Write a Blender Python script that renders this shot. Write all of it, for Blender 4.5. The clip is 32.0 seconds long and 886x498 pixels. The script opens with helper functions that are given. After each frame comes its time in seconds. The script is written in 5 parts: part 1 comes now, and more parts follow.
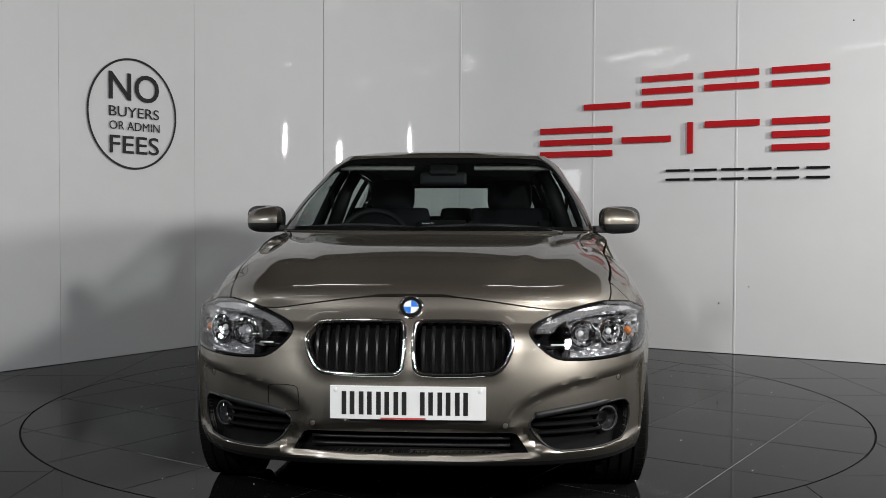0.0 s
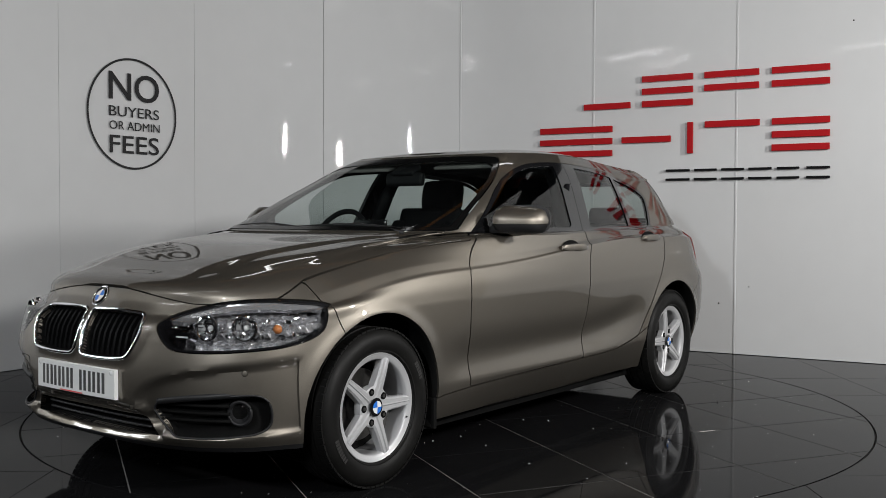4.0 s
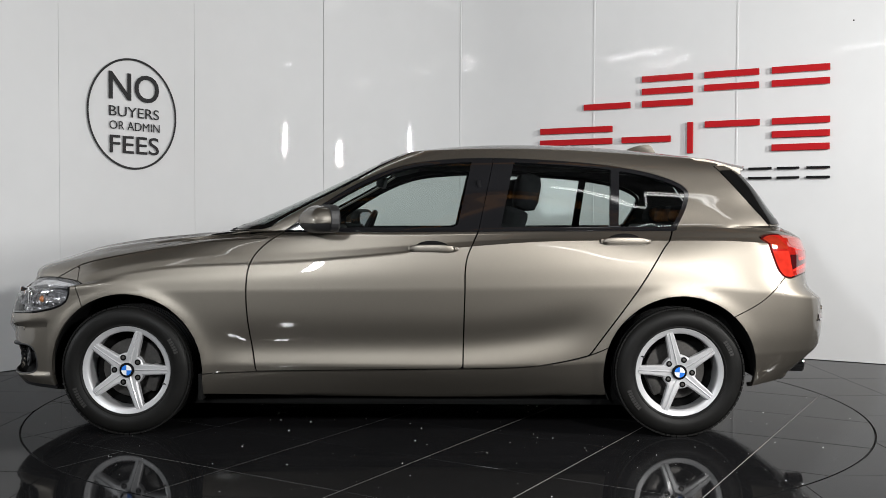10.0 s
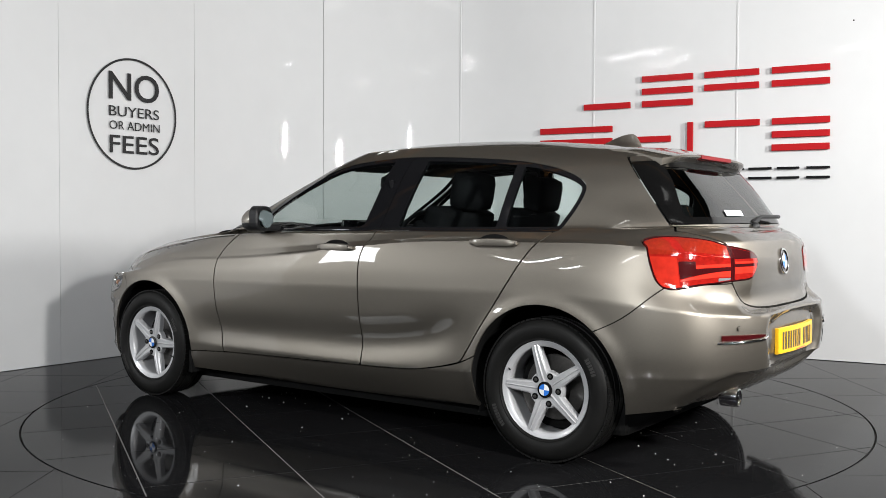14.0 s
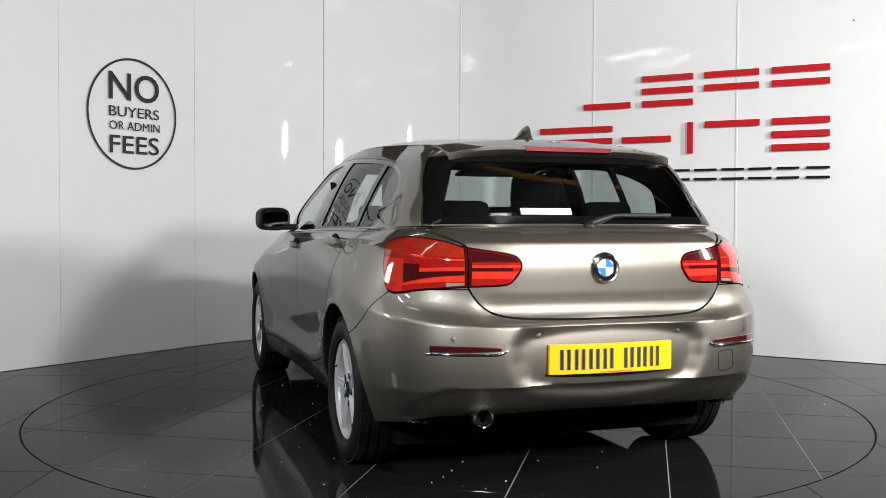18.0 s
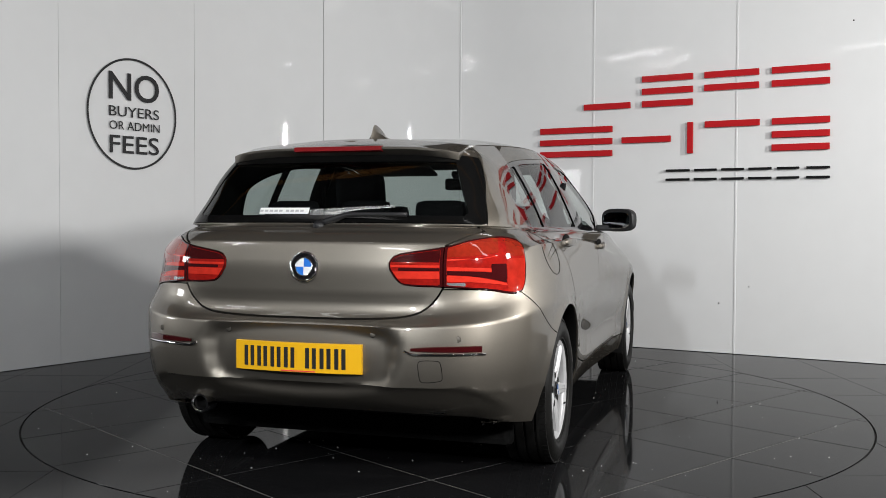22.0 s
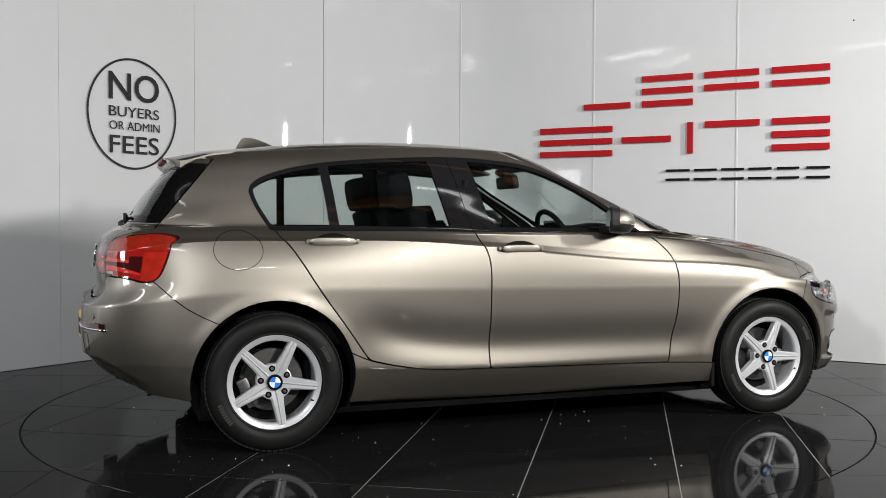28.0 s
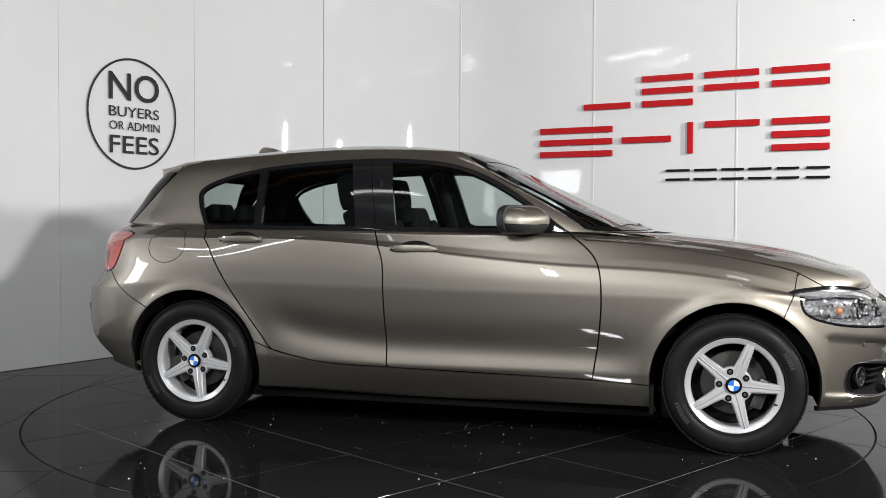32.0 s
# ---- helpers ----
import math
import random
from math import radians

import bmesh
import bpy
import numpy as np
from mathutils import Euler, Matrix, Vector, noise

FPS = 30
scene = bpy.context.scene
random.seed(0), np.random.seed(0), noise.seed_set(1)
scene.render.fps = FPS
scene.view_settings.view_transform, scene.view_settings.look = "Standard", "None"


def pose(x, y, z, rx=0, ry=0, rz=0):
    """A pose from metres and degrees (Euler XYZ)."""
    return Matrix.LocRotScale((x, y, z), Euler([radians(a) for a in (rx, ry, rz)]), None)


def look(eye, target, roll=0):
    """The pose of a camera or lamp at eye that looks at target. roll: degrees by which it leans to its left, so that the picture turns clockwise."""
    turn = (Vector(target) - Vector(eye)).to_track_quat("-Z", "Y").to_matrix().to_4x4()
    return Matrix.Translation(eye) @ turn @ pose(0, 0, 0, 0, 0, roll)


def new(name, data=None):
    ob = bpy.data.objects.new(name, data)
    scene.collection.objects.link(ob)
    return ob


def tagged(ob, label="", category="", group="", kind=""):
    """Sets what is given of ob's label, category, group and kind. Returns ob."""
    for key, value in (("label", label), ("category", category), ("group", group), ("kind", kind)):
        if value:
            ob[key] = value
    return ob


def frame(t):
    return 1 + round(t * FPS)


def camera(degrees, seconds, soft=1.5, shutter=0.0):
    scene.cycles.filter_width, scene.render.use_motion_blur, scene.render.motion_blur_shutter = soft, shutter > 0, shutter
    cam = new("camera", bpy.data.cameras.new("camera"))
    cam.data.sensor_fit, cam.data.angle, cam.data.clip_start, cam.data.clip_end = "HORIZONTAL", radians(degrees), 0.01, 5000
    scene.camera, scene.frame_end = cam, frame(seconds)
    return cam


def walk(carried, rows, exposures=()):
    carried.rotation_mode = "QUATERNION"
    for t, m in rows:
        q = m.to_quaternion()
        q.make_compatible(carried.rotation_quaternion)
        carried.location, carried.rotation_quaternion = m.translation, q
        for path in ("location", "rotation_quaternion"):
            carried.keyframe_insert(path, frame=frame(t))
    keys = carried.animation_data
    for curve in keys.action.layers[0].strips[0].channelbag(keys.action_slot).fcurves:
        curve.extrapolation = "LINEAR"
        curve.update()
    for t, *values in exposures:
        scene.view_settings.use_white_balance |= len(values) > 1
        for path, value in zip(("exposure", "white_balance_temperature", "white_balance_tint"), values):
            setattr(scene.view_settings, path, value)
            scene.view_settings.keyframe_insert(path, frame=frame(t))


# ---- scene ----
from mathutils.bvhtree import BVHTree

FOV = 49.35
EYE = (0.0, -5.518, 1.051)
cam = camera(FOV, 32.0, soft=0.6)
AIM = pose(EYE[0], EYE[1], EYE[2], 90 - 1.71, 0, 0.238) @ pose(0, 0, 0, 0, 0, 0.19)
walk(cam, [(0, AIM), (32.0, AIM)],
     exposures=[(0, -.44), (1, -.50), (2, -.58), (3, -.78), (3.5, -.74), (5.5, -.10), (6, -.04), (8, -.10), (9, -.06), (11, .06), (13, .06), (14, .25), (17, .24), (18, .21), (19, .09),
                (20, -.05), (25, -.14), (28, -.10), (30, -.12), (31, -.16), (32, .19)])

# turntable angle in degrees, second by second
TURN = [(0, -93.16), (0.5, -96.5), (1, -100.9), (2, -109.9), (3, -118.6), (6, -145.1), (7, -153.5), (8, -162.1),
        (9, -171.0), (10, -180.0), (11, -188.9), (12, -197.9), (13, -206.75), (14, -215.65), (17, -242.25), (18, -251.2),
        (19, -260.1), (20, -268.95), (21, -277.9), (22, -286.85), (23, -295.7), (24, -304.55), (25, -313.55), (28, -340.1),
        (29, -348.9), (30, -357.7), (31, -366.4), (32, -375.1)]
PIVOT_X = 0.213

# ---------------------------------------------------------------- light
world = bpy.data.worlds.new("world")
scene.world = world
world.use_nodes = True
world.node_tree.nodes["Background"].inputs["Color"].default_value = (0.75, 0.85, 1.0, 1)
world.node_tree.nodes["Background"].inputs["Strength"].default_value = 0.02
scene.view_settings.exposure = 0.0


def area_lamp(name, eye, target, sx, sy, watts, colour):
    d = bpy.data.lights.new(name, "AREA")
    d.shape, d.size, d.size_y, d.energy, d.color = "RECTANGLE", sx, sy, watts, colour
    ob = new(name, d)
    ob.matrix_world = look(eye, target)
    return ob


# flood lamps on stands round the turntable, the last an added fill for the doors: eye, target, width, height, watts,
# colour
LAMP_WARM, LAMP_COOL = (1.0, 0.992, 0.972), (0.94, 0.975, 1.0)
FLOODS = (((4.62, -2.00, 2.42), (-0.3, 0.5, 1.1), 0.18, 0.46, 190, LAMP_WARM), ((2.80, -4.90, 2.28), (0.0, 0.4, 1.0), 0.32, 0.36, 230, LAMP_WARM),
          ((-1.62, -6.10, 2.55), (0.2, 0.5, 1.1), 0.12, 0.46, 140, LAMP_COOL), ((-4.50, -1.60, 1.50), (0.1, 0.4, 0.9), 0.60, 0.70, 30, LAMP_COOL))
for eye, target, sx, sy, watts, tint in FLOODS:
    area_lamp("flood_and_fill_light", eye, target, sx, sy, watts, tint)
# tube battens under the roof: x, y, height, watts
BATTENS = ((-2.6, -3.0, 4.50, 2), (2.4, -3.2, 4.50, 2), (-1.4, 1.9, 4.50, 4), (1.2, 1.7, 4.50, 4),
           (-5.5, -4.8, 3.95, 30), (-4.5, -3.2, 3.80, 30), (6.0, -3.5, 3.95, 18), (-2.4, -6.5, 3.95, 18), (2.2, -8.0, 3.95, 24))
for bx, by, bz, watts in BATTENS:
    area_lamp("batten_light", (bx, by, bz), (bx, by, 0), 1.5, 0.13, watts, LAMP_COOL)


# ---------------------------------------------------------------- materials
def mat(name, colour, rough=0.5, metal=0.0, coat=0.0, emit=0.0, grain=0.0, scale=40.0, bump=0.0, spec=0.5,
        trans=0.0, ior=1.45, vary=0.0, speck=0.0, alpha=1.0, coat_rough=0.03):
    m = bpy.data.materials.new(name)
    m.use_nodes = True
    nt = m.node_tree
    b = nt.nodes["Principled BSDF"]
    b.inputs["Base Color"].default_value = (*colour, 1)
    b.inputs["Roughness"].default_value = rough
    b.inputs["Metallic"].default_value = metal
    b.inputs["Coat Weight"].default_value = coat
    b.inputs["Coat Roughness"].default_value = coat_rough
    b.inputs["Specular IOR Level"].default_value = spec
    b.inputs["Transmission Weight"].default_value = trans
    b.inputs["IOR"].default_value = ior
    b.inputs["Alpha"].default_value = alpha
    if emit:
        b.inputs["Emission Color"].default_value = (*colour, 1)
        b.inputs["Emission Strength"].default_value = emit
    if grain or bump or vary or speck:
        tc = nt.nodes.new("ShaderNodeTexCoord")
        n1 = nt.nodes.new("ShaderNodeTexNoise")
        n1.inputs["Scale"].default_value, n1.inputs["Detail"].default_value = scale, 6
        n2 = nt.nodes.new("ShaderNodeTexNoise")
        n2.inputs["Scale"].default_value, n2.inputs["Detail"].default_value = scale / 14, 3
        for n in (n1, n2):
            nt.links.new(tc.outputs["Object"], n.inputs["Vector"])
        mix = nt.nodes.new("ShaderNodeMath")
        mix.operation = "ADD"
        nt.links.new(n1.outputs["Fac"], mix.inputs[0])
        nt.links.new(n2.outputs["Fac"], mix.inputs[1])
        if grain:
            ramp = nt.nodes.new("ShaderNodeMapRange")
            ramp.inputs["From Min"].default_value, ramp.inputs["From Max"].default_value = 0.6, 1.4
            ramp.inputs["To Min"].default_value, ramp.inputs["To Max"].default_value = 1 - grain, 1 + grain
            nt.links.new(mix.outputs[0], ramp.inputs["Value"])
            sc = nt.nodes.new("ShaderNodeVectorMath")
            sc.operation = "SCALE"
            sc.inputs[0].default_value = colour
            nt.links.new(ramp.outputs[0], sc.inputs["Scale"])
            nt.links.new(sc.outputs[0], b.inputs["Base Color"])
        if vary:
            rr = nt.nodes.new("ShaderNodeMapRange")
            rr.inputs["From Min"].default_value, rr.inputs["From Max"].default_value = 0.6, 1.4
            rr.inputs["To Min"].default_value, rr.inputs["To Max"].default_value = max(0.0, rough - vary), rough + vary
            nt.links.new(mix.outputs[0], rr.inputs["Value"])
            nt.links.new(rr.outputs[0], b.inputs["Roughness"])
        if bump:
            bp = nt.nodes.new("ShaderNodeBump")
            bp.inputs["Strength"].default_value, bp.inputs["Distance"].default_value = 0.5, bump
            nt.links.new(mix.outputs[0], bp.inputs["Height"])
            nt.links.new(bp.outputs[0], b.inputs["Normal"])
    return m


def paint_mat():
    m = mat("bronze_paint", (0.234, 0.217, 0.194), 0.46, 0.96, coat=1.0, coat_rough=0.008)
    nt = m.node_tree
    b = nt.nodes["Principled BSDF"]
    # the flakes go dark at grazing angles
    b.inputs["Specular Tint"].default_value = (0.10, 0.095, 0.09, 1)
    tc = nt.nodes.new("ShaderNodeTexCoord")
    vo = nt.nodes.new("ShaderNodeTexVoronoi")
    vo.inputs["Scale"].default_value = 900
    nt.links.new(tc.outputs["Object"], vo.inputs["Vector"])
    mr = nt.nodes.new("ShaderNodeMapRange")
    mr.inputs["To Min"].default_value, mr.inputs["To Max"].default_value = 0.82, 1.18
    sep = nt.nodes.new("ShaderNodeSeparateColor")
    nt.links.new(vo.outputs["Color"], sep.inputs[0])
    nt.links.new(sep.outputs[0], mr.inputs["Value"])
    sc = nt.nodes.new("ShaderNodeVectorMath")
    sc.operation = "SCALE"
    sc.inputs[0].default_value = (0.238, 0.216, 0.185)
    nt.links.new(mr.outputs[0], sc.inputs["Scale"])
    nt.links.new(sc.outputs[0], b.inputs["Base Color"])
    return m


PAINT = paint_mat()
BLACK_TRIM = mat("black_trim", (0.011, 0.011, 0.012), 0.5, grain=0.2, scale=300, bump=0.0003)
GLOSS_BLACK = mat("gloss_black_trim", (0.008, 0.008, 0.009), 0.08, coat=0.5)
# matt black for plastic, also shade put into gaps and recesses
SHELL = mat("matt_black_and_shade", (0.006, 0.006, 0.006), 0.8, spec=0.08, grain=0.3, scale=60)
SLAT = mat("grille_slat_black", (0.006, 0.006, 0.0065), 0.3, spec=0.25, grain=0.15, scale=120)
RUBBER = mat("tyre_rubber", (0.0075, 0.0073, 0.0070), 0.5, spec=0.17, grain=0.25, scale=120, bump=0.0006, vary=0.12)
LETTER_GREY = mat("sidewall_letter_grey", (0.035, 0.034, 0.033), 0.6, spec=0.2, grain=0.2, scale=150)
ALLOY = mat("silver_alloy", (0.47, 0.47, 0.48), 0.38, 0.25, coat=0.5, grain=0.05, scale=200)
DARK_METAL = mat("brake_metal", (0.12, 0.115, 0.11), 0.4, 0.9, grain=0.25, scale=80)
MIRROR = mat("mirror_glass", (0.42, 0.44, 0.47), 0.03, 1.0)
SEAL = mat("black_glass_border", (0.004, 0.004, 0.004), 0.12, spec=0.22, grain=0.2, scale=200)
CHROME = mat("chrome", (0.82, 0.82, 0.83), 0.07, 1.0)
LAMP_GREY = mat("lamp_housing_grey", (0.055, 0.055, 0.058), 0.22, 0.5, grain=0.2, scale=50)
CLOTH = mat("seat_cloth", (0.008, 0.008, 0.009), 0.85, spec=0.12, grain=0.3, scale=220, bump=0.001)
PLASTIC = mat("dash_plastic", (0.009, 0.009, 0.010), 0.55, spec=0.2, grain=0.2, scale=200, bump=0.0004)
HEADLINER = mat("headliner_fabric", (0.20, 0.19, 0.18), 0.9, grain=0.1, scale=150)
RED_LENS = mat("red_lens", (0.30, 0.010, 0.007), 0.05, coat=1.0, grain=0.35, scale=60)
RED_GLOW = mat("red_light_guide", (0.62, 0.032, 0.018), 0.12, coat=1.0, grain=0.25, scale=30)
DARK_RED = mat("dark_red_lens", (0.045, 0.004, 0.005), 0.08, coat=1.0)
MAROON = mat("maroon_lens", (0.26, 0.018, 0.008), 0.06, coat=1.0, grain=0.3, scale=70)
LAMP_SILVER = mat("lamp_silver", (0.60, 0.60, 0.62), 0.2, 0.75, grain=0.1, scale=90)
RED_PALE = mat("bright_red_lens", (0.44, 0.022, 0.012), 0.06, coat=1.0, grain=0.4, scale=26)
BRAKE_LENS = mat("brake_light_lens", (0.17, 0.007, 0.009), 0.4, spec=0.12, grain=0.15, scale=80)
AMBER_DIM = mat("dim_amber_bulb", (0.45, 0.16, 0.05), 0.3)
WHITE_PLATE = mat("white_plate", (0.80, 0.80, 0.79), 0.3, grain=0.03, scale=20)
YELLOW_PLATE = mat("yellow_plate", (0.82, 0.44, 0.012), 0.3, grain=0.03, scale=20)
INK = mat("black_ink", (0.012, 0.012, 0.012), 0.4)
RED_INK = mat("red_ink", (0.6, 0.05, 0.05), 0.4)
BADGE_BLUE = mat("badge_blue", (0.03, 0.17, 0.62), 0.15, coat=1.0)
BADGE_WHITE = mat("badge_white", (0.8, 0.8, 0.8), 0.15, coat=1.0)
SIGN_RED = mat("red_sign_acrylic", (0.42, 0.016, 0.020), 0.07, spec=0.2, grain=0.04, scale=15)
SIGN_BLACK = mat("black_sign_acrylic", (0.012, 0.012, 0.013), 0.07, spec=0.2)
VINYL = mat("black_vinyl", (0.014, 0.014, 0.015), 0.35)


def glass_mat(name, tint, dark):
    """Thin tinted pane: clear view through, mirror gloss by Fresnel."""
    m = bpy.data.materials.new(name)
    m.use_nodes = True
    nt = m.node_tree
    nt.nodes.clear()
    out = nt.nodes.new("ShaderNodeOutputMaterial")
    tr = nt.nodes.new("ShaderNodeBsdfTransparent")
    tr.inputs["Color"].default_value = (*[c * dark for c in tint], 1)
    gl = nt.nodes.new("ShaderNodeBsdfGlossy")
    gl.inputs["Roughness"].default_value = 0.01
    lw = nt.nodes.new("ShaderNodeLayerWeight")
    pw = nt.nodes.new("ShaderNodeMath")
    pw.operation = "POWER"
    pw.inputs[1].default_value = 4.8
    nt.links.new(lw.outputs["Facing"], pw.inputs[0])
    fr = nt.nodes.new("ShaderNodeMapRange")
    fr.inputs["To Min"].default_value, fr.inputs["To Max"].default_value = 0.06, 1.0
    nt.links.new(pw.outputs[0], fr.inputs["Value"])
    mx = nt.nodes.new("ShaderNodeMixShader")
    nt.links.new(fr.outputs[0], mx.inputs[0])
    nt.links.new(tr.outputs[0], mx.inputs[1])
    nt.links.new(gl.outputs[0], mx.inputs[2])
    nt.links.new(mx.outputs[0], out.inputs[0])
    return m


GLASS = glass_mat("window_glass", (0.93, 1.0, 0.98), 0.80)
SCREEN = glass_mat("windscreen_glass", (0.93, 1.0, 0.98), 0.85)
PRIVACY = glass_mat("rear_glass", (0.9, 1.0, 0.97), 0.58)
LENS = glass_mat("clear_lens", (1.0, 1.0, 1.0), 0.97)


def wall_mat():
    m = mat("white_gloss_panel", (0.66, 0.663, 0.668), 0.03, grain=0.02, scale=6, bump=0.0014, vary=0.01, spec=0.20)
    return m


WALL = wall_mat()
SEAM = mat("panel_joint", (0.45, 0.45, 0.46), 0.5, grain=0.1, scale=30)


def tile_mat():
    m = mat("black_gloss_tile", (0.008, 0.008, 0.0085), 0.05, grain=0.25, scale=30, vary=0.03, spec=0.05)
    return m


TILE = tile_mat()
DARK_GROUT = mat("dark_grout", (0.010, 0.010, 0.010), 0.7, grain=0.3, scale=60)
GROUT = mat("pale_grout", (0.15, 0.145, 0.14), 0.7, grain=0.3, scale=60)
GAP = mat("turntable_gap", (0.004, 0.004, 0.004), 0.7)
CEILING = mat("dark_roof_sheet", (0.03, 0.031, 0.034), 0.7, grain=0.2, scale=8)
BACKWALL = mat("grey_workshop_wall", (0.05, 0.05, 0.053), 0.6, grain=0.12, scale=10)
BEAM = mat("orange_steel_beam", (0.45, 0.20, 0.05), 0.5, grain=0.2, scale=20)
TUBE = mat("fluorescent_tube", (1.0, 0.98, 0.94), 0.5, emit=7.0)


# ---------------------------------------------------------------- mesh helpers
def mesh_ob(name, verts, faces, material, smooth=True, parent=None, label="", angle=None):
    me = bpy.data.meshes.new(name)
    me.from_pydata([tuple(v) for v in verts], [], [tuple(f) for f in faces])
    me.materials.append(material)
    if smooth:
        me.polygons.foreach_set("use_smooth", [True] * len(me.polygons))
        if angle is not None:
            me.set_sharp_from_angle(angle=radians(angle))
    me.update()
    ob = new(name, me)
    if parent is not None:
        ob.parent = parent
    if label:
        ob["label"] = label
    return ob


def part(name, bm, material, parent, label="", smooth=False, angle=35):
    me = bpy.data.meshes.new(name)
    bm.normal_update()
    bm.to_mesh(me)
    bm.free()
    me.materials.append(material)
    if smooth:
        me.polygons.foreach_set("use_smooth", [True] * len(me.polygons))
        me.set_sharp_from_angle(angle=radians(angle))
    ob = new(name, me)
    if parent is not None:
        ob.parent = parent
    if label:
        ob["label"] = label
    return ob


def add_box(bm, cx, cy, cz, sx, sy, sz, m=None, bevel=0.0):
    r = bmesh.ops.create_cube(bm, size=1.0, matrix=Matrix.LocRotScale((cx, cy, cz), None, (sx, sy, sz)))
    vs = r["verts"]
    if bevel:
        es = list({e for v in vs for e in v.link_edges})
        g = bmesh.ops.bevel(bm, geom=es, offset=bevel, segments=2, affect="EDGES", profile=0.6)
        vs = list({v for f in g["faces"] for v in f.verts} | {v for v in vs if v.is_valid})
    if m is not None:
        bmesh.ops.transform(bm, matrix=m, verts=[v for v in vs if v.is_valid])
    return vs


def box_bm(cx, cy, cz, sx, sy, sz, bevel=0.0, m=None):
    bm = bmesh.new()
    add_box(bm, cx, cy, cz, sx, sy, sz, m, bevel)
    return bm


def lathe(profile, n=64, axis="y"):
    """Profile of (radius, height) turned round an axis; verts and faces."""
    vs, fs = [], []
    k = len(profile)
    for i in range(n):
        a = 2 * math.pi * i / n
        for r, h in profile:
            p = (r * math.cos(a), h, r * math.sin(a)) if axis == "y" else (r * math.cos(a), r * math.sin(a), h) if axis == "z" else (h, r * math.cos(a), r * math.sin(a))
            vs.append(p)
    for i in range(n):
        j = (i + 1) % n
        for q in range(k - 1):
            fs.append((i * k + q, j * k + q, j * k + q + 1, i * k + q + 1))
    return vs, fs


def tube(points, radius, n=10, closed=False):
    """A round bar along points."""
    pts = [Vector(p) for p in points]
    m = len(pts)
    vs, fs = [], []
    up = Vector((0, 0, 1))
    for i, p in enumerate(pts):
        a = pts[(i - 1) % m] if closed or i else p
        b = pts[(i + 1) % m] if closed or i < m - 1 else p
        t = (b - a).normalized()
        u = up if abs(t.dot(up)) < 0.9 else Vector((1, 0, 0))
        x = t.cross(u).normalized()
        y = x.cross(t)
        rad = radius[i] if isinstance(radius, (list, tuple)) else radius
        for k in range(n):
            c = 2 * math.pi * k / n
            vs.append(p + rad * (math.cos(c) * x + math.sin(c) * y))
    for i in range(m if closed else m - 1):
        j = (i + 1) % m
        for k in range(n):
            l = (k + 1) % n
            fs.append((i * n + k, i * n + l, j * n + l, j * n + k))
    if not closed:
        fs.append(tuple(range(n - 1, -1, -1)))
        fs.append(tuple((m - 1) * n + k for k in range(n)))
    return vs, fs


def spline(knots):
    """Natural cubic through (x, y) knots, flat beyond the ends."""
    ks = sorted(knots)
    x, y = np.array([k[0] for k in ks], float), np.array([k[1] for k in ks], float)
    n = len(x)
    if n == 1:
        return lambda q: np.full(np.shape(q), y[0])
    h = np.diff(x)
    A, r = np.eye(n), np.zeros(n)
    for i in range(1, n - 1):
        A[i, i - 1], A[i, i], A[i, i + 1] = h[i - 1], 2 * (h[i - 1] + h[i]), h[i]
        r[i] = 6 * ((y[i + 1] - y[i]) / h[i] - (y[i] - y[i - 1]) / h[i - 1])
    m = np.linalg.solve(A, r)

    def f(q):
        q = np.clip(np.asarray(q, float), x[0], x[-1])
        i = np.clip(np.searchsorted(x, q, side="right") - 1, 0, n - 2)
        a, b = x[i + 1] - q, q - x[i]
        return (m[i] * a ** 3 + m[i + 1] * b ** 3) / (6 * h[i]) + (y[i] / h[i] - m[i] * h[i] / 6) * a + (y[i + 1] / h[i] - m[i + 1] * h[i] / 6) * b
    return f


def smooth_loop(pts, per=8, closed=True):
    """Catmull-Rom through the points; a third value 1 keeps that corner sharp."""
    n = len(pts)
    P = np.array([p[:2] for p in pts], float)
    sharp = [len(p) > 2 for p in pts]
    out = []
    for i in range(n if closed else n - 1):
        p1, p2 = P[i], P[(i + 1) % n]
        p0 = P[i - 1] if (closed or i) and not sharp[i] else 2 * p1 - p2
        p3 = P[(i + 2) % n] if (closed or i < n - 2) and not sharp[(i + 1) % n] else 2 * p2 - p1
        l = np.linalg.norm(p2 - p1)
        t1 = (p2 - p0) / max(np.linalg.norm(p1 - p0) + l, 1e-9) * l if not sharp[i] else p2 - p1
        t2 = (p3 - p1) / max(np.linalg.norm(p3 - p2) + l, 1e-9) * l if not sharp[(i + 1) % n] else p2 - p1
        for k in range(per):
            t = k / per
            out.append((2 * t ** 3 - 3 * t ** 2 + 1) * p1 + (t ** 3 - 2 * t ** 2 + t) * t1 + (3 * t ** 2 - 2 * t ** 3) * p2 + (t ** 3 - t ** 2) * t2)
    if not closed:
        out.append(P[-1])
    return np.array(out)


